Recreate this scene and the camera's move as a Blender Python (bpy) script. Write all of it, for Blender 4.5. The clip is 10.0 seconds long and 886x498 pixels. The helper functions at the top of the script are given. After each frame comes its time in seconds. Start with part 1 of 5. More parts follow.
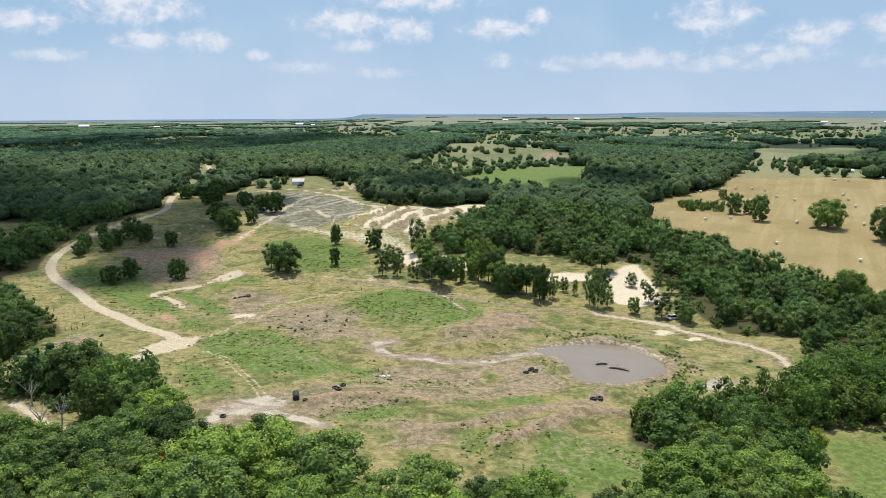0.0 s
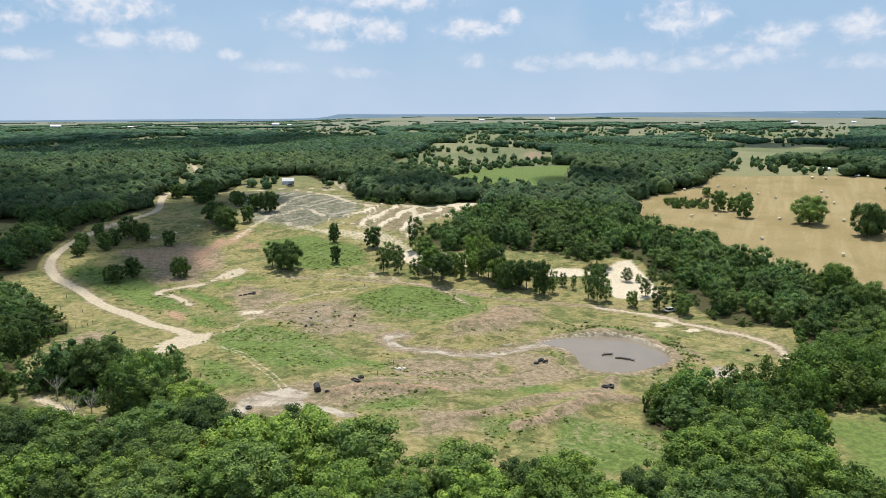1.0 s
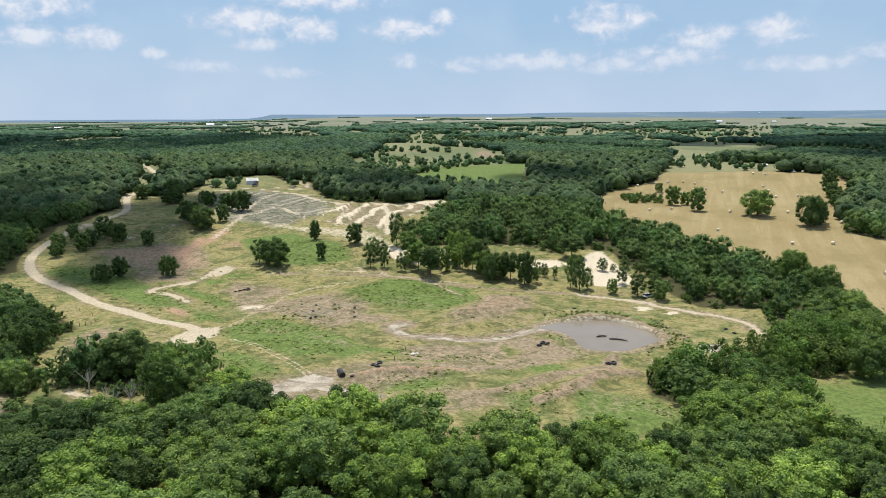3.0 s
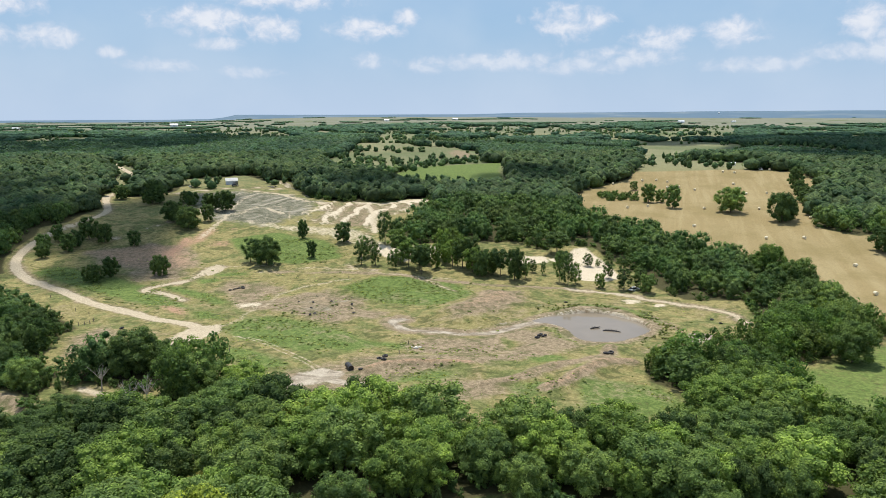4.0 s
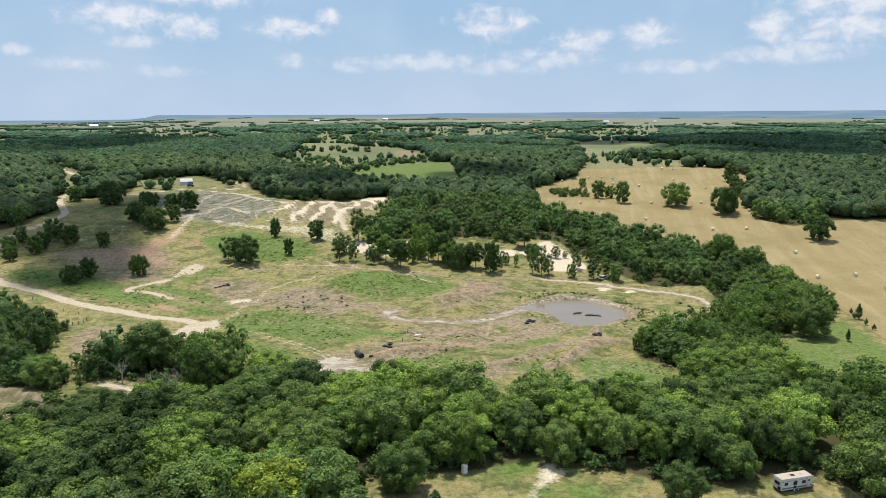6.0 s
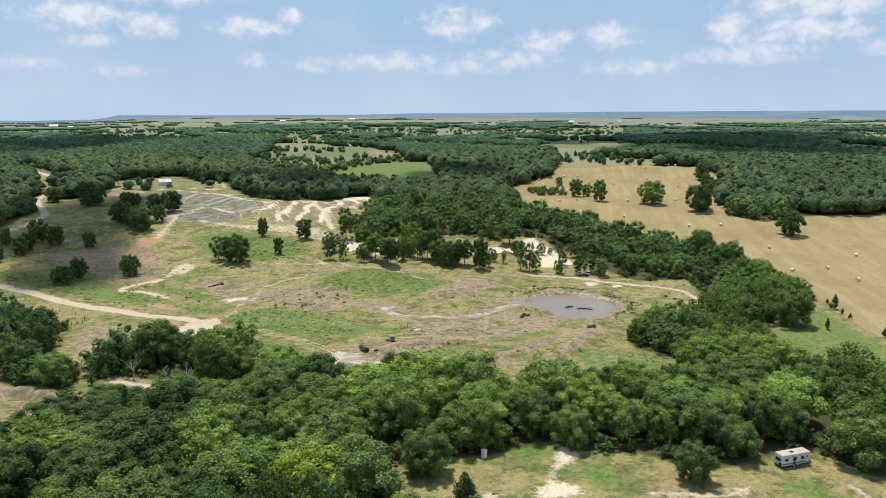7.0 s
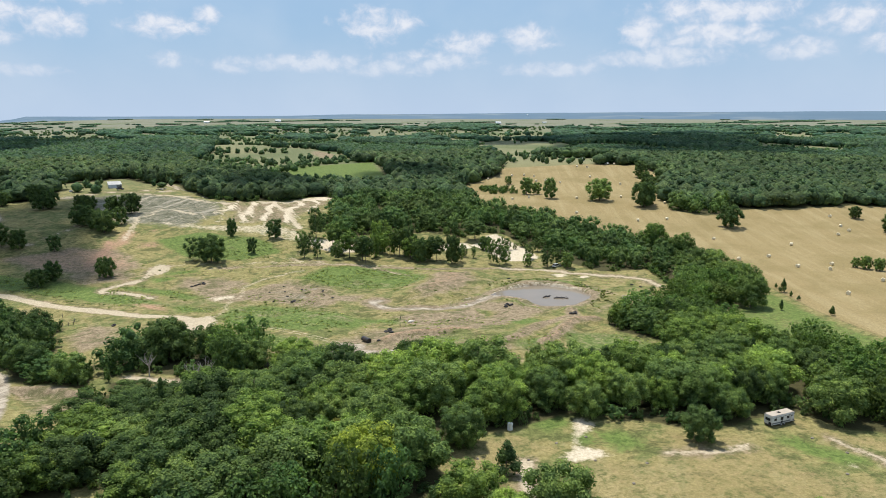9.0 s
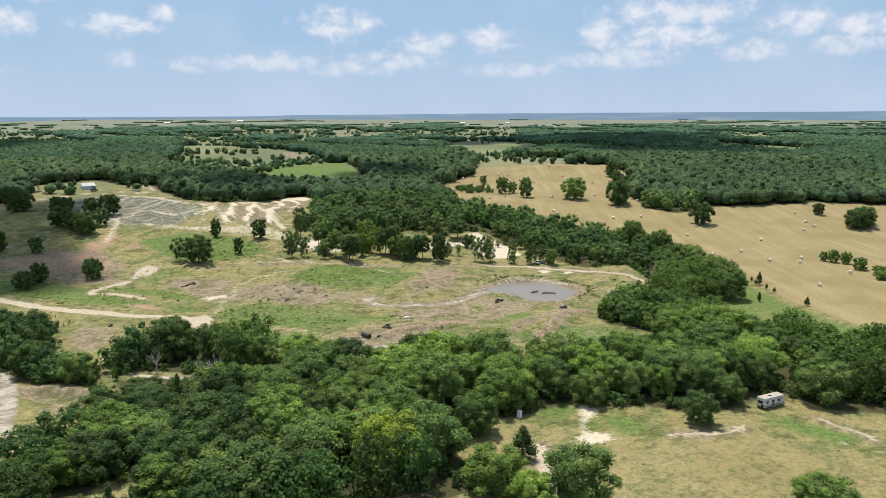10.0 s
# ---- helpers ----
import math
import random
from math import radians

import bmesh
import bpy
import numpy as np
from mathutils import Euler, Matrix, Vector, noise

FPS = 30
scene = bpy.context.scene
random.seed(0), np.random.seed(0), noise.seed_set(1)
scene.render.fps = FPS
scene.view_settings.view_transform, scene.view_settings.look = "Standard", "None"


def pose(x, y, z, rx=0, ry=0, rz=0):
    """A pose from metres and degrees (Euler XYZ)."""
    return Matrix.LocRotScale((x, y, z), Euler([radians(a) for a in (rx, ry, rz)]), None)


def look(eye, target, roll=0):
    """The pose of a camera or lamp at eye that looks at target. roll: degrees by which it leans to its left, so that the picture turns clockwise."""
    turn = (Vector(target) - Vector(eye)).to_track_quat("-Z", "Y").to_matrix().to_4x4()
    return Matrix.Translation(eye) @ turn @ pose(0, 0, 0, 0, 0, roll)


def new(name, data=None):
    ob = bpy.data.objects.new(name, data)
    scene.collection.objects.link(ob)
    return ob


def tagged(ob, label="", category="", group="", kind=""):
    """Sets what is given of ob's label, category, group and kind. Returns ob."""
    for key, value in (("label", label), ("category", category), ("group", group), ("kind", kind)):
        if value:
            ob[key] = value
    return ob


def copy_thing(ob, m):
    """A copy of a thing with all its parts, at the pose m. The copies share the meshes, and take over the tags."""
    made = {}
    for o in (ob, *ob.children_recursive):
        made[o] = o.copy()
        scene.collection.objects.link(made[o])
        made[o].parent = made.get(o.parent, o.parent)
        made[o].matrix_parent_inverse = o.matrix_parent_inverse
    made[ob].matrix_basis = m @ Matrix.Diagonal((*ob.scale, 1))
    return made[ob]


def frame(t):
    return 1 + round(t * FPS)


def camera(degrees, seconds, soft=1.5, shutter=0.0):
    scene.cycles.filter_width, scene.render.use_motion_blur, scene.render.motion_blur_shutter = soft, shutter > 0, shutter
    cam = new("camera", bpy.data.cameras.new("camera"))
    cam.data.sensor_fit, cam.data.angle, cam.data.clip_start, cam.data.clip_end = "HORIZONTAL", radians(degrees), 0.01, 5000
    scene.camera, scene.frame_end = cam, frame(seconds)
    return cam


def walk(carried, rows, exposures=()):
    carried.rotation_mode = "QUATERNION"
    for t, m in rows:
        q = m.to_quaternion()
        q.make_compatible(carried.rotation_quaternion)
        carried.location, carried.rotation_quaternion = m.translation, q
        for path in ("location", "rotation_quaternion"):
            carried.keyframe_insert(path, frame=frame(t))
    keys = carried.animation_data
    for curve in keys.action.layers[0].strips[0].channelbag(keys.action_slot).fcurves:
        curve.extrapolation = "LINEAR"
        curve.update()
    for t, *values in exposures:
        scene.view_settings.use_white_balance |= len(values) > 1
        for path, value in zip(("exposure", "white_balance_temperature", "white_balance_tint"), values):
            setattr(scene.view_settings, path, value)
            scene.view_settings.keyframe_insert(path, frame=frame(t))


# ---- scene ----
cam = camera(62.9, 10.0, soft=0.72)
METRES, EYE, TILT, LEAN, TURN = 120.0, 63.36, 0.92, -0.45, 0.0
ROWS = [
    (0.0, 0.0, 0.0, 0.0, -0.09, -11.65, 0.45),
    (0.5, -0.0425, -0.0254, 0.0006, -1.05, -11.66, 0.41),
    (1.0, -0.0858, -0.05, 0.0011, -2.11, -11.67, 0.4),
    (1.5, -0.1299, -0.0737, 0.0014, -3.4, -11.68, 0.37),
    (2.0, -0.1742, -0.0963, 0.0017, -4.71, -11.68, 0.35),
    (2.5, -0.2188, -0.118, 0.0019, -6.01, -11.68, 0.34),
    (4.0, -0.3576, -0.1749, 0.0022, -10.11, -11.68, 0.28),
    (4.5, -0.4047, -0.1914, 0.0025, -11.64, -11.68, 0.25),
    (5.0, -0.4525, -0.2068, 0.0023, -13.14, -11.68, 0.23),
    (5.5, -0.5003, -0.2211, 0.0025, -14.54, -11.68, 0.2),
    (7.0, -0.6456, -0.257, 0.0038, -18.67, -11.67, 0.11),
    (7.5, -0.6949, -0.2663, 0.0042, -20.13, -11.67, 0.08),
    (8.0, -0.7446, -0.2741, 0.0049, -21.65, -11.64, 0.05),
    (8.5, -0.7943, -0.2804, 0.0053, -23.15, -11.62, 0.04),
    (9.0, -0.8442, -0.2856, 0.006, -24.65, -11.59, 0.01),
    (9.5, -0.8944, -0.2893, 0.0063, -26.16, -11.57, -0.02),
    (10.0, -0.9448, -0.2916, 0.0069, -27.65, -11.55, -0.03),
]
walk(cam, [(t, pose(0, 0, EYE, TILT, LEAN, TURN) @ pose(METRES * x, METRES * y, METRES * z, 90 + pitch, roll, yaw)) for t, x, y, z, yaw, pitch, roll in ROWS])

# ---- light and sky ----
SUN_AZ, SUN_EL = -3.0, 71.5


def wire(tree, a, out, b, inp):
    tree.links.new(a.outputs[out], b.inputs[inp])


class Graph:
    """Short-hand for building shader node graphs."""

    def __init__(self, tree):
        self.t = tree

    def node(self, kind):
        return self.t.nodes.new(kind)

    def feed(self, socket, v):
        if isinstance(v, bpy.types.NodeSocket):
            self.t.links.new(v, socket)
        elif v is not None:
            socket.default_value = v

    def math(self, op, a, b=None, c=None, clamp=False):
        n = self.node("ShaderNodeMath")
        n.operation, n.use_clamp = op, clamp
        for s, v in zip(n.inputs, (a, b, c)):
            self.feed(s, v)
        return n.outputs[0]

    def mix(self, f, a, b, blend="MIX"):
        n = self.node("ShaderNodeMix")
        n.data_type, n.blend_type = "RGBA", blend
        self.feed(n.inputs[0], f)
        for s, v in ((n.inputs[6], a), (n.inputs[7], b)):
            self.feed(s, (*v, 1) if isinstance(v, tuple) and len(v) == 3 else v)
        return n.outputs[2]

    def ramp(self, v, lo, hi, to0=0.0, to1=1.0):
        n = self.node("ShaderNodeMapRange")
        n.interpolation_type = "SMOOTHSTEP"
        for s, q in zip(n.inputs, (v, lo, hi, to0, to1)):
            self.feed(s, q)
        return n.outputs[0]

    def noise(self, vec, scale, detail=3.0, rough=0.55, distortion=0.0):
        n = self.node("ShaderNodeTexNoise")
        self.feed(n.inputs["Vector"], vec)
        for k, q in (("Scale", scale), ("Detail", detail), ("Roughness", rough), ("Distortion", distortion)):
            n.inputs[k].default_value = q
        return n.outputs[0]

    def attr(self, name):
        n = self.node("ShaderNodeAttribute")
        n.attribute_name = name
        return n.outputs["Fac"]

    def combine(self, x, y, z):
        n = self.node("ShaderNodeCombineXYZ")
        for s, v in zip(n.inputs, (x, y, z)):
            self.feed(s, v)
        return n.outputs[0]


world = bpy.data.worlds.new("sky")
scene.world = world
world.use_nodes = True
g = Graph(world.node_tree)
g.t.nodes.clear()
sky = g.node("ShaderNodeTexSky")
sky.sky_type, sky.sun_disc, sky.sun_elevation, sky.sun_rotation = "NISHITA", False, radians(SUN_EL), radians(SUN_AZ)
sky.altitude, sky.air_density, sky.dust_density, sky.ozone_density = 300, 1.0, 1.6, 2.0
# clouds: azimuth, elevation, half width, half height, in degrees
CLOUDS = [(-22.4, 7.3, 3.8, 1.3), (-29.2, 6.0, 2.4, .8), (-27.6, 3.8, 2.0, .45), (-17.8, 5.1, 1.9, .8), (-21.5, 5.0, 2.0, .7),
          (-13.6, 4.2, 1.0, .4), (-10.6, 3.3, 2.2, .5), (-7.0, 6.5, 3.2, 1.0), (-2.6, 6.0, 2.0, .9), (-6.4, 4.9, 1.5, .5),
          (-2.0, 8.2, 4.5, .7), (4.2, 6.2, 2.4, .8), (7.3, 7.0, 1.0, .6), (4.2, 3.8, 1.4, .55), (-4.5, 2.9, 2.0, .4), (8.9, 3.6, 2.0, .6)]
CLOUDS += [(15.0, 3.8, 4.0, .7), (19.7, 6.6, 2.6, 1.2), (26.4, 5.3, 2.2, .8), (24.0, 4.0, 3.0, .7), (31.2, 5.6, 1.8, 1.0), (39.6, 5.9, 1.5, 1.3),
           (44.8, 7.3, 5.0, 1.1), (44.5, 5.6, 4.0, .9), (50.2, 4.5, 2.4, .7), (56.8, 5.9, 2.4, .8), (53.0, 6.3, 2.4, 1.0), (56.0, 4.7, 2.4, .7),
           (41.0, 4.1, 4.5, .7), (20.5, 3.4, 3.2, .6), (33.0, 3.3, 3.5, .5)]
sep = g.node("ShaderNodeSeparateXYZ")
wire(g.t, g.node("ShaderNodeTexCoord"), "Generated", sep, 0)
az = g.math("MULTIPLY", g.math("ARCTAN2", sep.outputs[0], sep.outputs[1]), 57.2958)
el = g.math("MULTIPLY", g.math("ARCSINE", sep.outputs[2]), 57.2958)
vec = g.combine(az, g.math("MULTIPLY", el, 1.25), 0.0)
puff = g.noise(vec, 0.75, 8.0, 0.58, 0.3)
wide = g.noise(vec, 0.10, 4.0, 0.5)
field = None
for a, e, w, h in CLOUDS:
    dx = g.math("MULTIPLY", g.math("SUBTRACT", az, a), 1 / (1.25 * w))
    dy = g.math("MULTIPLY", g.math("SUBTRACT", el, e), 1 / (1.2 * h))
    d = g.math("SUBTRACT", 1.0, g.math("ADD", g.math("MULTIPLY", dx, dx), g.math("MULTIPLY", dy, dy)))
    field = d if field is None else g.math("MAXIMUM", field, d)
field = g.math("MAXIMUM", field, -1.5)
elsewhere = g.math("MULTIPLY", g.ramp(wide, 0.36, 0.58), g.ramp(el, 9.0, 16.0))
shape = g.math("ADD", g.math("MULTIPLY", field, 0.28), g.math("SUBTRACT", puff, 0.5))
cover = g.math("MAXIMUM", g.ramp(shape, -0.06, 0.36), g.math("MULTIPLY", elsewhere, g.ramp(puff, 0.34, 0.6)))
veil = g.math("MULTIPLY", g.ramp(wide, 0.35, 0.75), 0.25)
low = g.ramp(el, 7.0, -1.0)
grade = g.mix(0.65, sky.outputs[0], (6.7, 10.5, 15.2))
grade = g.mix(g.math("MULTIPLY", low, 0.75), grade, (8.7, 10.6, 13.5))
grade = g.mix(veil, grade, (10.6, 12.0, 13.8))
grade = g.mix(g.math("MULTIPLY", cover, g.ramp(el, 2.0, 6.5, 0.42, 0.82)), grade, g.mix(g.ramp(shape, 0.05, 0.45), (11.0, 11.8, 13.8), (14.0, 14.2, 15.0)))
back = g.node("ShaderNodeBackground")
wire(g.t, back, 0, g.node("ShaderNodeOutputWorld"), 0)
g.feed(back.inputs[0], grade)
back.inputs[1].default_value = 0.051

sun = new("sun", bpy.data.lights.new("sun", "SUN"))
sun.data.energy, sun.data.angle, sun.data.color = 4.2, radians(0.53), (1.0, 0.952, 0.875)
sx, sy, sz = (math.sin(radians(SUN_AZ)) * math.cos(radians(SUN_EL)), math.cos(radians(SUN_AZ)) * math.cos(radians(SUN_EL)), math.sin(radians(SUN_EL)))
sun.matrix_world = look((400 * sx, 400 * sy, 400 * sz), (0, 0, 0))
scene.view_settings.exposure = 0.31


# ---- materials ----
def material(name):
    m = bpy.data.materials.new(name)
    m.use_nodes = True
    return m, Graph(m.node_tree), m.node_tree.nodes["Principled BSDF"]


def bumped(g, bsdf, height, strength, distance):
    n = g.node("ShaderNodeBump")
    n.inputs["Strength"].default_value, n.inputs["Distance"].default_value = strength, distance
    g.feed(n.inputs["Height"], height)
    g.feed(bsdf.inputs["Normal"], n.outputs[0])


def plain(name, colour, rough=0.7, metal=0.0, grain=0.25, scale=6.0, dirt=None):
    """A surface of one paint with grain and patchy wear."""
    m, g, b = material(name)
    co = g.node("ShaderNodeTexCoord").outputs["Object"]
    f = g.noise(co, scale, 5.0, 0.6)
    wear = g.noise(co, scale * 0.2, 3.0)
    c = g.mix(g.math("MULTIPLY", f, grain), colour, tuple(v * 0.45 for v in colour))
    c = g.mix(g.math("MULTIPLY", g.ramp(wear, 0.48, 0.72), 0.6), c, dirt or tuple(v * 0.6 for v in colour))
    g.feed(b.inputs["Base Color"], c)
    b.inputs["Roughness"].default_value, b.inputs["Metallic"].default_value = rough, metal
    bumped(g, b, f, 0.3, 0.01)
    return m


def foliage(name, dark, light, per_object, grain=2.4):
    """Leaves: varied from clump to clump and from tree to tree."""
    m, g, b = material(name)
    geo = g.node("ShaderNodeNewGeometry")
    c = g.mix(geo.outputs["Random Per Island"], dark, light)
    if per_object:
        info = g.node("ShaderNodeObjectInfo")
        c = g.mix(1.0, c, info.outputs["Color"], "MULTIPLY")
        spread = info.outputs["Random"]
    else:
        tint = g.node("ShaderNodeAttribute")
        tint.attribute_name = "tint"
        c = g.mix(1.0, c, tint.outputs["Color"], "MULTIPLY")
        spread = tint.outputs["Alpha"]
    where = geo.outputs["Position"]
    speck = g.ramp(g.noise(where, grain, 3.0, 0.6), 0.36, 0.66)
    c = g.mix(1.0, c, g.mix(speck, (0.72, 0.74, 0.76), (1.22, 1.19, 1.08)), "MULTIPLY")
    clump = g.noise(where, 0.45, 2.0)
    c = g.mix(1.0, c, g.mix(g.ramp(clump, 0.35, 0.65), (0.72, 0.77, 0.84), (1.26, 1.20, 1.04)), "MULTIPLY")
    c = g.mix(1.0, c, g.mix(spread, (0.78, 0.82, 0.8), (1.2, 1.14, 1.05)), "MULTIPLY")
    g.feed(b.inputs["Base Color"], c)
    b.inputs["Roughness"].default_value = 0.75
    b.inputs["Specular IOR Level"].default_value = 0.12
    if not per_object:
        bumped(g, b, g.noise(where, 0.85, 4.0, 0.7), 1.0, 1.6)
    lit = g.node("ShaderNodeBsdfTranslucent")
    g.feed(lit.inputs[0], g.mix(1.0, c, (1.0, 1.12, 0.65), "MULTIPLY"))
    both = g.node("ShaderNodeMixShader")
    both.inputs[0].default_value = 0.34
    wire(g.t, b, 0, both, 1)
    wire(g.t, lit, 0, both, 2)
    wire(g.t, both, 0, g.t.nodes["Material Output"], 0)
    return m


LEAF = foliage("oak_leaves", (0.122, 0.184, 0.052), (0.216, 0.298, 0.092), True, 1.6)
WOODS = foliage("woodland_leaves", (0.064, 0.106, 0.045), (0.084, 0.132, 0.055), False, 1.0)
WEED = foliage("weed_leaves", (0.210, 0.265, 0.080), (0.300, 0.350, 0.120), False)
BARK = plain("bark", (0.12, 0.095, 0.07), 0.9, scale=9)
RUBBER = plain("old_rubber", (0.022, 0.022, 0.024), 0.75, dirt=(0.07, 0.06, 0.05))
STEEL = plain("dull_black_steel", (0.035, 0.035, 0.038), 0.5, 0.3, dirt=(0.10, 0.055, 0.03))
DRIFT = plain("wet_driftwood", (0.045, 0.036, 0.03), 0.6)
SNAG = plain("grey_dead_wood", (0.34, 0.31, 0.27), 0.9, scale=8)
CHALK = plain("pale_rock", (0.62, 0.58, 0.5), 0.9, scale=3)
STRAW = plain("baled_straw", (0.78, 0.69, 0.50), 0.95, grain=0.3, scale=14, dirt=(0.66, 0.56, 0.38))
SHELL = plain("weathered_white_panel", (0.68, 0.67, 0.66), 0.5, grain=0.5, scale=2, dirt=(0.27, 0.25, 0.22))
ROOFTOP = plain("grimy_trailer_roof", (0.43, 0.37, 0.30), 0.8, scale=3, dirt=(0.27, 0.235, 0.19))
STRIPE = plain("faded_grey_stripe", (0.16, 0.16, 0.18), 0.5)
# near-black paint stands in for the unlit inside behind openings
HOLE = plain("painted_dark_interior", (0.02, 0.018, 0.016), 0.9)
TIN = plain("pale_blue_grey_sheet_metal", (0.80, 0.83, 0.87), 0.5, 0.0, scale=1.5, dirt=(0.5, 0.53, 0.57))
TINWALL = plain("blue_grey_cladding", (0.52, 0.56, 0.62), 0.55, 0.1, scale=1.5)
TIMBER = plain("grey_timber", (0.22, 0.19, 0.15), 0.9)
WHITE = plain("white_paint", (0.78, 0.78, 0.76), 0.5, scale=2)
# the blue is distance haze put into the hills' base colour
HAZE_BLUE = plain("hazed_distant_hills", (0.080, 0.138, 0.195), 1.0, scale=0.012, dirt=(0.19, 0.225, 0.24))

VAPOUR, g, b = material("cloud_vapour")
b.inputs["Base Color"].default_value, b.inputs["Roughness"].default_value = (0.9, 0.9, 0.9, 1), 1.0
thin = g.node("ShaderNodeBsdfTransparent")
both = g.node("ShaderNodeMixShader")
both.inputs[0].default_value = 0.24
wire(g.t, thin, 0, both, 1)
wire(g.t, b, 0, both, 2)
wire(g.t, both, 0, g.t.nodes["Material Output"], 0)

GLASS, g, b = material("dusty_window_glass")
b.inputs["Base Color"].default_value = (0.03, 0.035, 0.04, 1)
b.inputs["Roughness"].default_value = 0.15

WATER, g, b = material("muddy_water")
co = g.node("ShaderNodeTexCoord").outputs["Object"]
g.feed(b.inputs["Base Color"], g.mix(g.noise(co, 0.12, 4.0), (0.165, 0.138, 0.104), (0.220, 0.184, 0.142)))
b.inputs["Roughness"].default_value = 0.06
b.inputs["IOR"].default_value = 1.33
bumped(g, b, g.noise(co, 2.2, 3.0), 0.05, 0.05)

GROUND, g, b = material("open_ground")
pos = g.node("ShaderNodeNewGeometry").outputs["Position"]
n_fine = g.noise(pos, 1.6, 6.0, 0.65)
n_mid = g.noise(pos, 0.22, 5.0, 0.6)
n_big = g.noise(pos, 0.035, 4.0, 0.55)
n_far = g.noise(pos, 0.006, 4.0, 0.55)
n_tuft = g.noise(pos, 0.7, 4.0, 0.7, 0.4)


def edge(name, noise_amount=0.55, lo=0.38, hi=0.62, grain=None):
    v = g.math("ADD", g.attr(name), g.math("MULTIPLY", g.math("SUBTRACT", grain or n_tuft, 0.5), noise_amount))
    return g.ramp(v, lo, hi)


n_patch = g.noise(pos, 0.11, 4.0, 0.6, 0.6)
n_clod = g.noise(pos, 3.8, 3.0, 0.7)
n_edge = g.math("ADD", g.math("MULTIPLY", n_patch, 0.6), g.math("MULTIPLY", n_tuft, 0.4))
stretch = g.node("ShaderNodeVectorMath")
stretch.operation = "MULTIPLY"
g.feed(stretch.inputs[0], pos)
stretch.inputs[1].default_value = (0.62, 1.0, 1.0)
n_scrub = g.noise(stretch.outputs[0], 0.27, 6.0, 0.66, 0.9)
blade = g.math("ADD", g.math("MULTIPLY", n_fine, 0.5), g.math("MULTIPLY", n_clod, 0.5))
green = g.mix(g.ramp(n_tuft, 0.32, 0.68), (0.086, 0.100, 0.034), (0.170, 0.180, 0.066))
dry = g.mix(g.ramp(n_tuft, 0.3, 0.7), (0.158, 0.140, 0.057), (0.292, 0.253, 0.110))
level = g.math("ADD", g.math("ADD", g.math("MULTIPLY", n_patch, 0.45), g.math("MULTIPLY", n_big, 0.35)), g.math("MULTIPLY", n_mid, 0.35))
turf = g.mix(g.ramp(level, 0.50, 0.60), green, dry)
turf = g.mix(g.math("MULTIPLY", g.ramp(n_scrub, 0.515, 0.615), 0.72), turf, (0.066, 0.076, 0.027))
turf = g.mix(g.math("MULTIPLY", g.ramp(n_scrub, 0.43, 0.33), 0.5), turf, (0.250, 0.230, 0.112))
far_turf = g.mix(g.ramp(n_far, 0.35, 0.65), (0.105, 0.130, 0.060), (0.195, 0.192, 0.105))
# farthest turf: pale fields, greyed and blued to suggest haze
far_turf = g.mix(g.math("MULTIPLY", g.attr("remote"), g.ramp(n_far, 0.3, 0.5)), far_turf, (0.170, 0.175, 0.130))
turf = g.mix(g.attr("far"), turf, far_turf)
lush = g.mix(g.ramp(n_tuft, 0.32, 0.66), (0.056, 0.096, 0.023), (0.146, 0.192, 0.054))
c = g.mix(g.math("MULTIPLY", edge("lush", 0.9, 0.40, 0.66, n_edge), g.ramp(n_tuft, 0.2, 0.45)), turf, lush)
sweep = g.node("ShaderNodeVectorRotate")
sweep.rotation_type = "Z_AXIS"
g.feed(sweep.inputs["Vector"], pos)
sweep.inputs["Angle"].default_value = radians(-63)
rows = g.node("ShaderNodeVectorMath")
rows.operation = "MULTIPLY"
g.feed(rows.inputs[0], sweep.outputs[0])
rows.inputs[1].default_value = (0.012, 0.16, 0.0)
n_row = g.noise(rows.outputs[0], 1.0, 4.0, 0.6, 0.5)
hay = g.mix(n_fine, (0.206, 0.158, 0.074), (0.290, 0.229, 0.116))
hay = g.mix(g.math("MULTIPLY", g.ramp(n_row, 0.42, 0.68), 0.32), hay, (0.38, 0.318, 0.182))
hay = g.mix(g.math("MULTIPLY", g.ramp(n_big, 0.46, 0.64), 0.6), hay, (0.196, 0.155, 0.068))
c = g.mix(edge("hay", 0.45), c, hay)
soil = g.mix(g.ramp(n_tuft, 0.3, 0.7), (0.142, 0.110, 0.070), (0.300, 0.238, 0.158))
soil = g.mix(g.math("MULTIPLY", g.ramp(n_scrub, 0.50, 0.60), 0.75), soil, (0.098, 0.098, 0.042))
soil = g.mix(g.math("MULTIPLY", g.ramp(n_clod, 0.55, 0.75), 0.45), soil, (0.44, 0.38, 0.29))
c = g.mix(edge("bare", 1.0, 0.40, 0.66, n_edge), c, soil)
red = g.mix(n_fine, (0.270, 0.160, 0.105), (0.420, 0.270, 0.185))
c = g.mix(edge("red", 0.8, 0.3, 0.75), c, red)
wash = g.node("ShaderNodeVectorRotate")
wash.rotation_type = "Z_AXIS"
g.feed(wash.inputs["Vector"], pos)
wash.inputs["Angle"].default_value = radians(-52)
runs = g.node("ShaderNodeVectorMath")
runs.operation = "MULTIPLY"
g.feed(runs.inputs[0], wash.outputs[0])
runs.inputs[1].default_value = (0.03, 0.17, 0.0)
n_run = g.noise(runs.outputs[0], 1.0, 5.0, 0.6, 0.8)
grey = g.mix(g.ramp(n_mid, 0.40, 0.62), (0.074, 0.078, 0.048), (0.128, 0.126, 0.086))
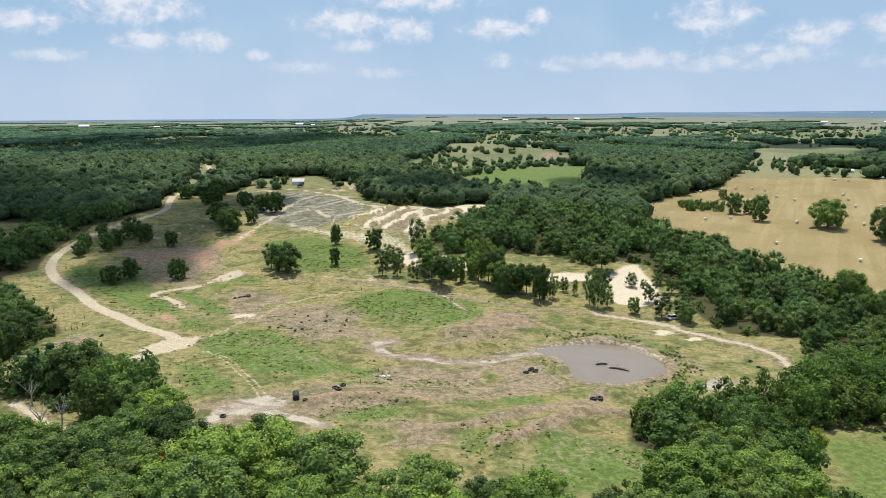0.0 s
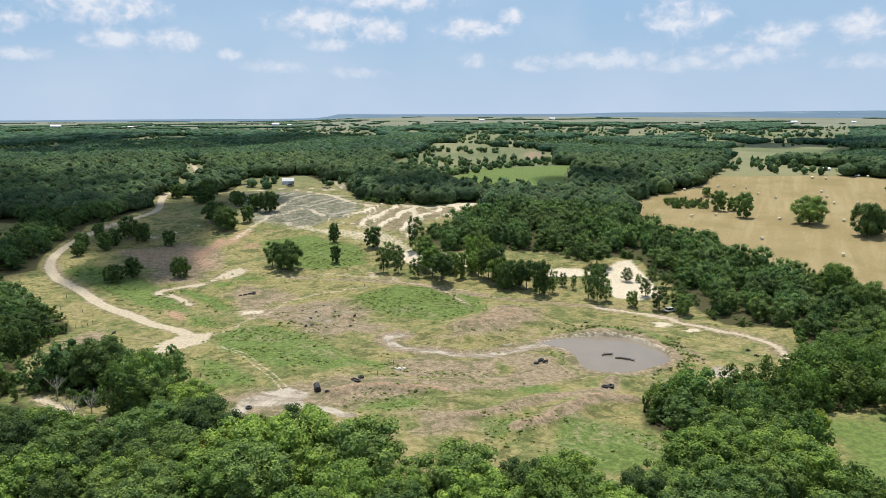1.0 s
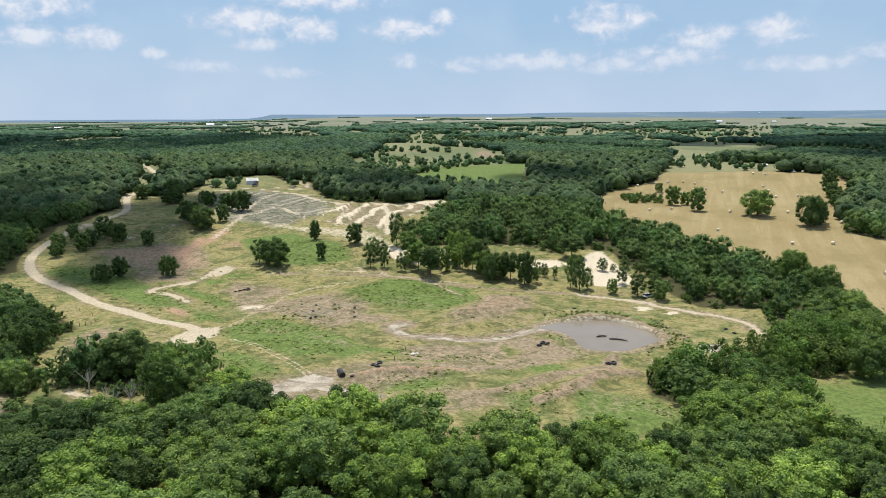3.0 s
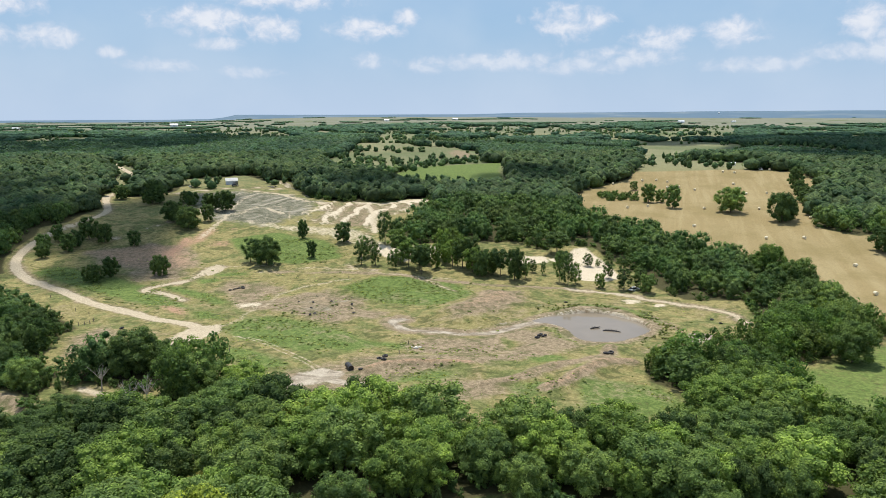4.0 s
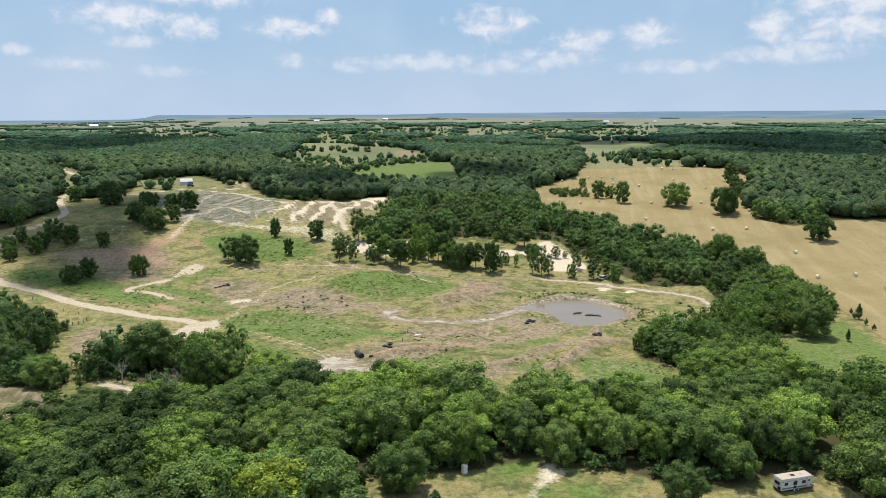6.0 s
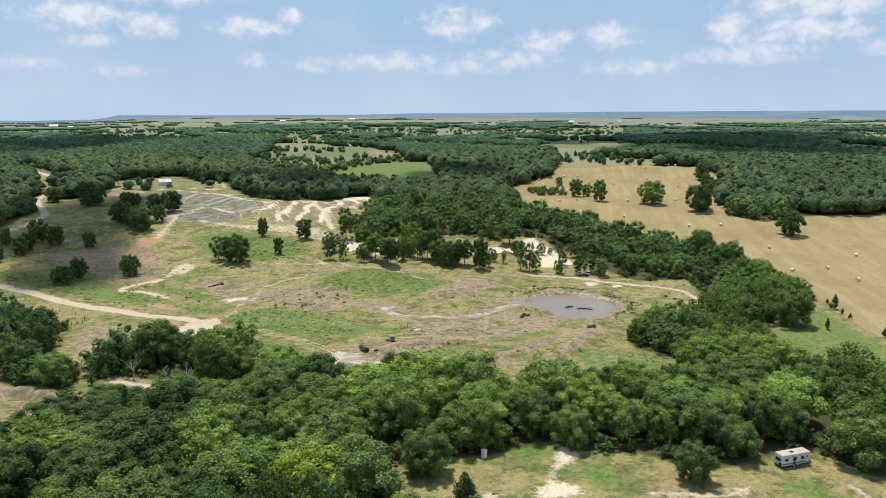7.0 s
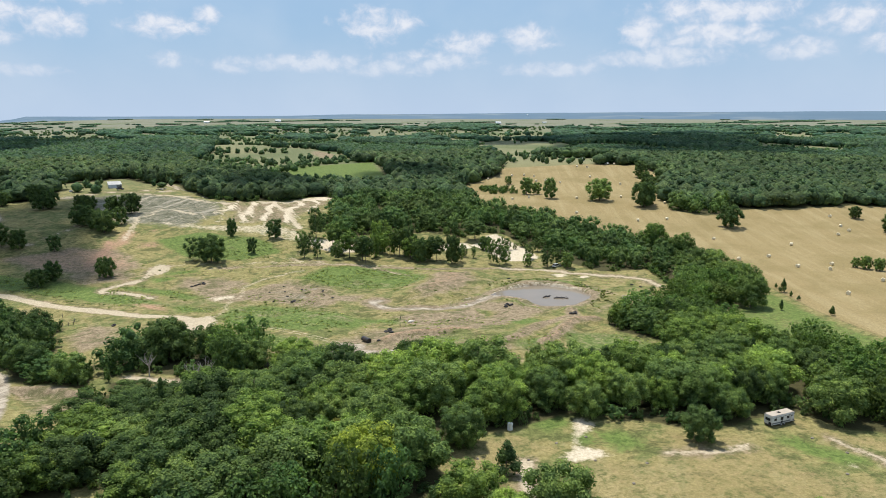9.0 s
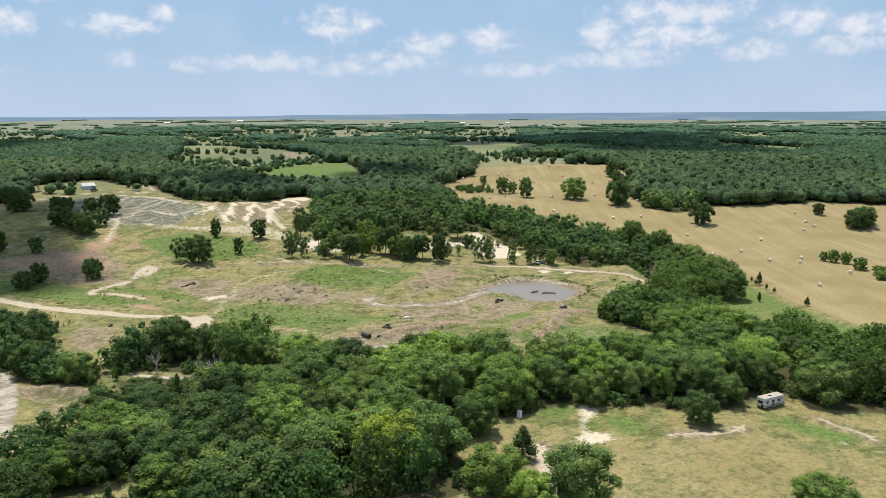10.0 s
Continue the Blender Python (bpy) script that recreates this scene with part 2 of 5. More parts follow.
grey = g.mix(g.math("MULTIPLY", g.ramp(n_run, 0.50, 0.64), 0.75), grey, (0.33, 0.30, 0.245))
grey = g.mix(g.math("MULTIPLY", g.ramp(g.math("ABSOLUTE", g.math("SUBTRACT", n_scrub, 0.5)), 0.03, 0.008), 0.6), grey, (0.34, 0.31, 0.25))
c = g.mix(edge("grey", 1.3, 0.3, 0.75, n_patch), c, grey)
sand = g.mix(n_fine, (0.40, 0.335, 0.235), (0.60, 0.53, 0.42))
c = g.mix(edge("sand", 0.55, 0.38, 0.62), c, sand)
mud = g.mix(g.ramp(n_scrub, 0.36, 0.62), (0.190, 0.158, 0.118), (0.40, 0.352, 0.285))
c = g.mix(edge("mud", 0.7, 0.42, 0.58, n_edge), c, mud)
path = g.mix(n_fine, (0.31, 0.255, 0.175), (0.50, 0.43, 0.32))
c = g.mix(edge("track", 0.55, 0.38, 0.62), c, path)
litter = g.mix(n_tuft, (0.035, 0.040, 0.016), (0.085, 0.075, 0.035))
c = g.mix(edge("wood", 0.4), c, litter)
c = g.mix(1.0, c, g.mix(g.ramp(blade, 0.3, 0.7), (0.76, 0.76, 0.74), (1.26, 1.25, 1.22)), "MULTIPLY")
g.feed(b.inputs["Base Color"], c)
b.inputs["Roughness"].default_value = 0.95
b.inputs["Specular IOR Level"].default_value = 0.15
bumped(g, b, g.math("ADD", g.math("MULTIPLY", n_tuft, 0.7), g.math("MULTIPLY", n_fine, 0.3)), 0.6, 0.5)

# ---- the plan: clearings, roads and soils, in metres ----
MEADOW_NORTH = [(-178, 285), (-168, 297), (-175, 329), (-174, 347), (-179, 367), (-168, 377), (-163, 421), (-174, 462), (-135, 458), (-131, 483),
                (-136, 524), (-113, 530), (-94, 543), (-72, 505), (-52, 472), (-45, 438), (-27, 423), (-1, 419), (16, 428), (31, 412), (9, 358),
                (-1, 346), (-10, 335), (4, 313), (22, 313), (54, 311), (61, 297), (73, 304), (87, 300), (86, 280), (89, 264), (87, 245), (-150, 250)]
MEADOW_SOUTH = [(-150, 252), (87, 247), (87, 232), (89, 216), (100, 212), (110, 211), (101, 190), (82, 163), (66, 157), (46, 154), (42, 150),
                (39, 141), (45, 132), (45, 124), (29, 116), (16, 112), (2, 114), (-8, 116), (-20, 125), (-31, 132), (-47, 130), (-54, 144),
                (-62, 153), (-70, 165), (-79, 177), (-88, 186), (-97, 183), (-115, 211), (-122, 223)]
HAYFIELD = [(111, 431), (113, 400), (108, 365), (112, 335), (128, 312), (131, 290), (140, 278), (155, 262), (152, 240), (143, 212), (130, 185),
            (133, 168), (117, 132), (111, 109), (105, 85), (130, 60), (300, 150), (420, 230), (367, 251), (334, 276), (310, 279), (270, 291),
            (250, 295), (222, 292), (214, 311), (240, 356), (300, 425), (317, 467), (276, 494), (255, 497), (201, 507), (187, 482), (149, 456), (135, 445)]
PASTURE = [(88, 147), (120, 160), (133, 168), (117, 132), (111, 109), (105, 85), (79, 90), (77, 103), (66, 118), (72, 127), (75, 146)]
RV_FIELD = [(-46, 97), (-41, 91), (-34, 94), (-26, 93), (-15, 94), (-10, 95), (-4, 89), (3, 84), (10, 74), (19, 74), (25, 75), (39, 73), (36, 67),
            (40, 62), (60, 45), (60, -60), (-80, -60), (-75, 30), (-56, 58), (-52, 67), (-49, 80)]
BANK = [(-140, 188), (-130, 182), (-128, 169), (-117, 163), (-111, 155), (-110, 146), (-111, 137), (-119, 132), (-126, 123), (-129, 114), (-150, 112)]
GREEN_FIELD = [(12, 523), (41, 601), (131, 628), (104, 536), (93, 479), (80, 455), (60, 450), (36, 462), (14, 480)]
HILLSIDE = [(-20, 620), (12, 884), (51, 966), (79, 835), (135, 883), (132, 748), (108, 600), (42, 615), (8, 575)]
NORTH_STRIP = [(225, 530), (241, 570), (267, 572), (298, 548), (331, 541), (306, 500), (264, 508)]
NORTH_FIELD = [(300, 690), (382, 919), (470, 1060), (558, 1153), (600, 1000), (485, 824), (430, 740), (360, 690)]
OTHER_FIELDS = [[(107, 1585), (220, 1705), (160, 1150), (75, 1100)], [(795, 1725), (1137, 1898), (760, 1250), (560, 1150)],
                [(-240, 372), (-209, 367), (-202, 351), (-209, 338), (-235, 335)], [(-219, 617), (-214, 636), (-196, 587), (-203, 576)]]
CLEARINGS = [[(227, 551), (272, 608), (314, 550), (300, 498), (276, 490), (240, 496), (205, 506)], MEADOW_NORTH, MEADOW_SOUTH, HAYFIELD, PASTURE, RV_FIELD, BANK, GREEN_FIELD, HILLSIDE, NORTH_STRIP, NORTH_FIELD, *OTHER_FIELDS,
             [(-110, 171), (-105, 170), (-106, 150), (-110, 152)], [(-87, 157), (-81, 157), (-83, 138), (-88, 140)], [(-122, 210), (-111, 224), (-97, 212), (-102, 184), (-108, 175), (-116, 176), (-120, 190)], [(-117, 96), (-111, 105), (-105, 100), (-105, 92)], [(-180, 500), (-186, 560), (-212, 620), (-228, 690), (-212, 690), (-186, 610), (-160, 548), (-160, 500)]]
FAR_FIELDS = [[(-30, 676), (-10, 745), (18, 796), (39, 840), (85, 814), (154, 818), (101, 615), (52, 616), (11, 530), (-17, 556)], [(106, 1641), (297, 1789), (203, 1305), (92, 1207)],
              [(-56, 1560), (62, 1288), (35, 839), (93, 861), (171, 920), (223, 1180), (204, 1282), (92, 1207), (94, 1645), (-28, 1868)],
              [(435, 995), (548, 1124), (554, 914), (491, 798), (427, 740), (340, 660), (255, 573), (240, 582), (330, 760)], [(268, 1128), (252, 996), (211, 897), (215, 944)],
              [(464, 1490), (520, 1499), (447, 1320), (414, 1327)], [(964, 1733), (1035, 1687), (933, 1549), (876, 1567)]]
FAR_FIELDS += [[(-530, 1594), (-625, 1962), (-547, 1789), (-496, 1580)], [(-91, 951), (-86, 1361), (-51, 1387), (-64, 1107)], [(-268, 1594), (-232, 1805), (-215, 1715), (-245, 1454)],
               [(-463, 2025), (-384, 2175), (-363, 2047), (-435, 1915)], [(841, 1281), (929, 1389), (902, 1215), (823, 1120)], [(578, 1998), (735, 2370), (891, 2202), (714, 1824)]]
POND = [(26.6, 200.6), (32, 204.2), (36.5, 205.8), (41.7, 206.8), (46.8, 206.8), (52.2, 204.7), (56.2, 201), (59, 196), (60.6, 190.5), (60.7, 185), (59.2, 181.3), (56, 178.4), (51.8, 176), (47, 174), (41.7, 172.9),
        (37.6, 173.7), (35.3, 176.8), (34.3, 181.7), (34, 187.8), (33, 192.8), (30.9, 196.2), (28.4, 198.1)]
ROADS = [([(-98, 180), (-86, 193), (-81, 200), (-80, 208), (-84, 214), (-95, 222), (-107, 234), (-121, 246), (-137, 265), (-151, 280), (-162, 294), (-168, 305), (-172, 318), (-173, 330), (-172, 347), (-168, 363), (-160, 381), (-157, 407), (-170, 456), (-167, 483), (-169, 536), (-189, 593), (-222, 687)], 4.2),
         ([(-82, 290), (-88, 289), (-90, 280), (-94, 273), (-102, 269), (-107, 265), (-107, 261), (-102, 258), (-97, 254), (-91, 246)], 3.4),
         ([(-101, 161), (-93, 155), (-85, 148), (-78, 146), (-74, 140)], 3.0), ([(-117, 374), (-124, 365), (-130, 356), (-138, 349), (-152, 343)], 2.2)]
ROADS += [([(-90, 476), (-71, 462), (-46, 426), (-20, 417), (1, 412), (22, 421)], 4.0), ([(-138, 462), (-122, 468), (-99, 483), (-84, 485), (-68, 476), (-60, 489), (-68, 513)], 3.0),
          ([(52, 238), (59, 234), (66, 231), (73, 228), (77, 219), (83, 213), (90, 206), (93, 198), (94, 190), (93, 183)], 3.9), ([(-4, 70), (1, 68), (7, 66), (13, 65)], 2.1),
          ([(-31.5, 78.5), (-34, 74.5), (-36.5, 70), (-38.5, 65), (-40, 61)], 3.4), ([(32, 61), (32, 55), (33, 51), (32, 48)], 1.8), ([(-30, 283), (-14, 274), (-3, 265)], 1.2),
          ([(-2, 265), (2, 258), (8, 240)], 1.6)]


def curve(line, steps=4):
    """A smooth line through the given points."""
    p = [line[0], *line, line[-1]]
    out = []
    for a, b, c, d in zip(p, p[1:], p[2:], p[3:]):
        for k in range(steps):
            t = k / steps
            out.append(tuple(0.5 * (2 * b[i] + (c[i] - a[i]) * t + (2 * a[i] - 5 * b[i] + 4 * c[i] - d[i]) * t * t + (3 * b[i] - a[i] - 3 * c[i] + d[i]) * t ** 3) for i in (0, 1)))
    return out + [line[-1]]


ROADS = [(curve(line), width) for line, width in ROADS]
POND = curve(POND + POND[:1])[:-1]

# ---- terrain ----
def sstep(a, b, v):
    t = np.clip((v - a) / (b - a), 0.0, 1.0)
    return t * t * (3 - 2 * t)


def bump(x, y, cx, cy, r, h):
    return h * np.exp(-((x - cx) ** 2 + (y - cy) ** 2) / (r * r))


def vnoise(x, y, seed=0):
    """Smooth value noise between 0 and 1."""
    xi, yi = np.floor(x), np.floor(y)
    fx, fy = x - xi, y - yi
    fx, fy = fx * fx * (3 - 2 * fx), fy * fy * (3 - 2 * fy)

    def h(i, j):
        v = np.sin(i * 127.1 + j * 311.7 + seed * 74.7) * 43758.5453
        return v - np.floor(v)
    return (h(xi, yi) * (1 - fx) + h(xi + 1, yi) * fx) * (1 - fy) + (h(xi, yi + 1) * (1 - fx) + h(xi + 1, yi + 1) * fx) * fy


def fbm(x, y, seed=0, octaves=3):
    return sum(vnoise(x * 2 ** k, y * 2 ** k, seed + k) * 0.5 ** k for k in range(octaves)) / (2 - 0.5 ** (octaves - 1))


def inside(poly, x, y, soft):
    """1 well inside the outline, 0 well outside, and 0.5 on it."""
    out = np.zeros_like(x)
    p = np.array(poly, float)
    m = (x > p[:, 0].min() - soft) & (x < p[:, 0].max() + soft) & (y > p[:, 1].min() - soft) & (y < p[:, 1].max() + soft)
    if not m.any():
        return out
    px, py = x[m], y[m]
    dist, odd = np.full(px.shape, 1e9), np.zeros(px.shape, bool)
    for (ax, ay), (bx, by) in zip(p, np.roll(p, -1, 0)):
        t = np.clip(((px - ax) * (bx - ax) + (py - ay) * (by - ay)) / ((bx - ax) ** 2 + (by - ay) ** 2), 0, 1)
        dist = np.minimum(dist, np.hypot(px - ax - t * (bx - ax), py - ay - t * (by - ay)))
        if ay != by:
            odd ^= ((ay > py) != (by > py)) & (px < (bx - ax) * (py - ay) / (by - ay) + ax)
    out[m] = np.clip(0.5 + np.where(odd, dist, -dist) / (2 * soft), 0, 1)
    return out


def along(line, x, y, width, soft):
    """1 in the middle of a strip, 0.5 at its edges, 0 away from it."""
    out = np.zeros_like(x)
    p = np.array(line, float)
    r = width / 2 + soft
    m = (x > p[:, 0].min() - r) & (x < p[:, 0].max() + r) & (y > p[:, 1].min() - r) & (y < p[:, 1].max() + r)
    if m.any():
        px, py = x[m], y[m]
        dist = np.full(px.shape, 1e9)
        for (ax, ay), (bx, by) in zip(p[:-1], p[1:]):
            t = np.clip(((px - ax) * (bx - ax) + (py - ay) * (by - ay)) / ((bx - ax) ** 2 + (by - ay) ** 2), 0, 1)
            dist = np.minimum(dist, np.hypot(px - ax - t * (bx - ax), py - ay - t * (by - ay)))
        out[m] = np.clip(0.5 + (width / 2 - dist) / (2 * soft), 0, 1)
    return out


WATER_Z = -4.65


def lie(x, y):
    """Height of the land, without its small relief."""
    d = y + 0.3 * np.maximum(0.0, x - 120)
    rho = np.hypot(x + 40, y)
    turn = np.degrees(np.arctan2(x + 40, y))
    far = -10.0 + 29.0 * sstep(-13, 3, turn)
    z = -4.2 + 13.5 * sstep(230, 410, d) + 7.0 * sstep(410, 560, d) + far * sstep(700, 4800, rho)
    z = z + bump(x, y, 330, 560, 170, 5.0) + bump(x, y, 60, 850, 130, 5.5) - bump(x, y, 190, 400, 85, 3.5) - bump(x, y, -140, 330, 60, 3.0)
    roll = sstep(560, 900, rho) * (1 - 0.7 * sstep(1400, 3200, rho))
    return z + roll * (15.0 * (fbm(x / 420 + 3.1, y / 420, 5) - 0.5) + 6 * (fbm(x / 150, y / 150, 9) - 0.5))


def spurs(x, y):
    """Eroded spurs that run down the face of the bare hill: 1 on a crest, 0 in a gully."""
    u = (x - 0.32 * (y - 380)) / 12.5 + 0.9 * fbm(x / 22, y / 22, 91, 2) + 0.12 * fbm(x / 5, y / 5, 92, 2)
    return np.abs(u - np.floor(u) - 0.5) * 2


def land(x, y):
    """Height of the ground with mounds, banks, the pond's basin and road cuts."""
    x, y = np.asarray(x, float), np.asarray(y, float)
    z = lie(x, y)
    near = 1 - sstep(500, 700, np.hypot(x, y))
    open_ = np.maximum(inside(MEADOW_NORTH, x, y, 12), inside(MEADOW_SOUTH, x, y, 12)) * near
    z = z + open_ * (2.4 * (fbm(x / 26, y / 26, 2) - 0.5) + 1.1 * (fbm(x / 6, y / 6, 3) - 0.5))
    z = z + 1.9 * (spurs(x, y) - 0.5) * inside(SPUR_FACE, x, y, 9)
    hill = inside(GREY_HILL, x, y, 10) + inside(TRACK_HILL, x, y, 10)
    z = z + hill * 0.7 * (np.abs(fbm(x / 17, y / 17, 21) - 0.5) * -2 + 0.3)
    z = z + 3.0 * inside(BANK_RIDGE, x, y, 7) * (0.5 + fbm(x / 9, y / 9, 71)) + 2.6 * sstep(0.1, 1, along(MOUND_A, x, y, 4, 4.5)) + 1.7 * sstep(0.1, 1, along(MOUND_B, x, y, 4, 4.5)) + 1.8 * along(BANK_EDGE, x, y, 2, 2.2) + 1.0 * along(CUT_BANK, x, y, 2, 3) - 2.2 * inside(CUT_FACE, x, y, 1.3) * along(CUT_BANK, x, y, 9, 8) + 3.4 * inside(HEAPS, x, y, 8) * np.maximum(fbm(x / 7, y / 7, 8) - 0.3, 0)
    z = z + 0.6 * along(POND + POND[:1], x, y, 12, 5) * sstep(27, 38, x) * (0.45 + 0.55 * sstep(30, 60, x))
    z = z - 1.2 * along(CHANNEL, x, y, 3, 4) * sstep(-19, 5, x) * (1 - sstep(15, 30, x))
    rim = along(POND + POND[:1], x, y, 9, 9)
    z = z * (1 - rim) + np.maximum(z, WATER_Z + 0.35) * rim
    dip = inside(POND, x, y, 1.4)
    return z * (1 - sstep(0.35, 0.95, dip)) + (WATER_Z - 1.0) * sstep(0.35, 0.95, dip)


SPUR_FACE = [(-48, 426), (-28, 427), (-7, 412), (16, 415), (22, 403), (5, 373), (-5, 362), (-10, 335), (-23, 348), (-40, 353), (-53, 359), (-47, 382)]
GREY_HILL = [(-123, 461), (-104, 473), (-82, 472), (-57, 450), (-41, 431), (-43, 381), (-53, 369), (-68, 356), (-83, 360), (-97, 369), (-119, 429)]
TRACK_HILL = [(-48, 430), (-7, 412), (23, 424), (28, 402), (5, 368), (-6, 361), (-11, 329), (-21, 321), (-25, 344), (-39, 351), (-52, 362), (-43, 381)]
BANK_RIDGE = [(-7, 210), (3, 219), (13, 230), (22, 236), (33, 232), (31, 216), (20, 210), (8, 204)]
MOUND_A = curve([(11, 139), (17, 143), (23, 148), (31, 153), (36, 155), (40, 154)])
MOUND_B = curve([(-3, 145), (7, 148), (14, 152), (21, 155), (28, 157), (35, 160), (39, 166)])
HEAPS = [(-61, 229), (-54, 245), (-39, 253), (-24, 241), (-25, 213), (-32, 204), (-43, 212), (-55, 221)]
CHANNEL = curve([(33, 199), (26, 198), (16, 195), (9, 192), (1, 193), (-7, 195), (-14, 196), (-18, 200), (-19, 205), (-15, 209)])
SIDE_CHANNEL = curve([(28, 201), (20, 201), (13, 199), (6, 197), (0, 194)])
BANK_EDGE = curve([(-31, 162), (-26, 165), (-20, 165), (-11, 164), (-3, 161)])
CUT_BANK = curve([(-127, 163), (-121, 161), (-115, 156), (-110, 150)])
CUT_FACE = [(-126, 161.5), (-121, 160), (-115, 155), (-110.5, 149), (-113, 141), (-124, 144)]
SAND = [[(58, 283), (68, 287), (77, 299), (83, 299), (83, 284), (83, 268), (80, 251), (71, 246), (62, 248), (60, 256), (60, 275)],
        [(-20, 309), (-5, 311), (17, 308), (16, 291), (-5, 288), (-15, 297)], [(38, 284), (50, 290), (60, 288), (57, 275), (39, 276)],
        [(-12, 93), (-8.5, 92), (-7.5, 88), (-11, 84.5), (-15.5, 83), (-17, 80), (-14.5, 77.5), (-13.5, 73.5), (-18, 72.8), (-24.5, 74.2), (-25, 78), (-20.5, 80), (-18, 83.5), (-15, 88)], [(5, 424), (25, 424), (28, 410), (8, 412)]]
RUTS = [([(-83, 448), (-88, 430), (-90, 405), (-90, 379), (-93, 360), (-98, 341)], 4.6), ([(-88, 384), (-82, 396), (-73, 418), (-62, 434), (-46, 446)], 3.2),
        ([(-85, 381), (-79, 398), (-71, 408), (-62, 411)], 3.0), ([(-61, 406), (-62, 383), (-68, 372)], 2.6), ([(-57, 368), (-56, 390), (-56, 411)], 2.4),
        ([(-50, 449), (-31, 431), (-7, 415), (12, 417), (23, 426)], 4.6), ([(-52, 362), (-39, 371), (-29, 396), (-20, 420)], 2.8), ([(-40, 356), (-26, 362), (-18, 389), (-13, 405)], 2.6),
        ([(-13, 405), (-11, 383), (-13, 352), (-14, 334)], 4.4), ([(-8, 390), (-8, 370), (-9, 356)], 2.4)]
RUTS += [([(-180, 459), (-160, 463), (-140, 468), (-116, 474), (-99, 482)], 2.6), ([(-74, 519), (-59, 482), (-48, 461)], 2.6), ([(-33, 408), (-38, 371)], 2.4), ([(-25, 410), (-32, 365)], 2.6),
         ([(-18, 401), (-23, 364)], 2.2), ([(-40, 415), (-47, 375)], 2.4), ([(-71, 408), (-65, 390), (-59, 380)], 3.6), ([(-50, 384), (-46, 394), (-41, 392)], 3.6),
         ([(-105, 427), (-98, 445), (-91, 463)], 2.2), ([(-4, 408), (5, 384), (10, 372)], 2.2), ([(-83, 448), (-75, 462), (-61, 453), (-50, 449)], 3.2), ([(-79, 367), (-70, 365), (-63, 360)], 2.0)]
RUTS = [(curve(line), width) for line, width in RUTS]
PALE = [([(9, 411), (17, 424), (26, 421), (25, 407)], 0.95), ([(-69, 236), (-65, 239), (-61, 237), (-64, 231)], 0.8),
        ([(-91, 375), (-70, 363), (-59, 357), (-48, 346), (-37, 334), (-27, 326), (-18, 321), (-16, 308), (-28, 314), (-45, 334), (-65, 349), (-88, 366)], 0.52), ([(30, 208), (32, 214), (36, 218), (34, 211)], 0.7)]
LUSH = [[(-35, 252), (-18, 267), (0, 265), (14, 248), (9, 238), (-4, 222), (-15, 228), (-26, 237)],
        [(-73, 209), (-67, 219), (-59, 220), (-48, 212), (-38, 200), (-31, 192), (-36, 182), (-48, 178), (-59, 189), (-67, 198)],
        [(-159, 296), (-151, 305), (-117, 279), (-99, 256), (-86, 235), (-101, 239), (-132, 268)], [(23, 136), (33, 141), (40, 136), (42, 125), (28, 120), (10, 122)],
        [(-103, 267), (-96, 265), (-83, 253), (-73, 240), (-79, 239), (-91, 252)], [(-85, 283), (-72, 281), (-70, 275), (-83, 276)], [(-49, 224), (-46, 226), (-38, 215), (-42, 211)]]
LUSH += [[(-90, 274), (-83, 275), (-80, 269), (-88, 267)], [(-87, 230), (-79, 232), (-73, 219), (-83, 221)], [(-23, 155), (-17, 159), (-10, 158), (-10, 153), (-18, 149)],
         [(30, 196), (36, 193), (35, 178), (31, 176), (29, 187)], [(13, 169), (20, 167), (26, 161), (19, 157), (13, 161)], [(-13, 181), (-2, 179), (7, 175), (4, 170), (-8, 173)],
         [(21, 145), (26, 146), (31, 140), (32, 131), (18, 129)], [(40, 210), (50, 214), (60, 210), (67, 199), (68, 186), (64, 187), (63, 197), (57, 206), (48, 209)]]
LUSH += [[(-80, 310), (-60, 330), (-45, 322), (-40, 300), (-60, 300)]]
BROWN = [[(-153, 331), (-119, 339), (-99, 328), (-89, 293), (-111, 287), (-137, 305)], HEAPS, BANK_RIDGE, [(-60, 160), (-50, 168), (-40, 172), (-20, 176), (0, 172), (0, 160), (-30, 150), (-50, 142)],
         [(-119, 206), (-111, 219), (-99, 209), (-104, 192), (-115, 184)], [(-83, 263), (-77, 271), (-60, 265), (-52, 255), (-61, 241), (-68, 232), (-76, 240)],
         [(-123, 290), (-116, 299), (-97, 291), (-92, 282), (-97, 275), (-105, 273), (-116, 276)], [(-17, 140), (-11, 143), (-1, 147), (5, 147), (-1, 138), (-10, 135)],
         [(8, 186), (17, 189), (30, 186), (34, 176), (31, 171), (24, 175), (15, 179)]]
BROWN += [[(62, 205), (70, 200), (74, 186), (68, 176), (64, 185)], [(-132, 165), (-122, 165), (-110, 154), (-122, 150)], [(-52, 146), (-53, 158), (-42, 167), (-34, 158), (-49, 154)]]


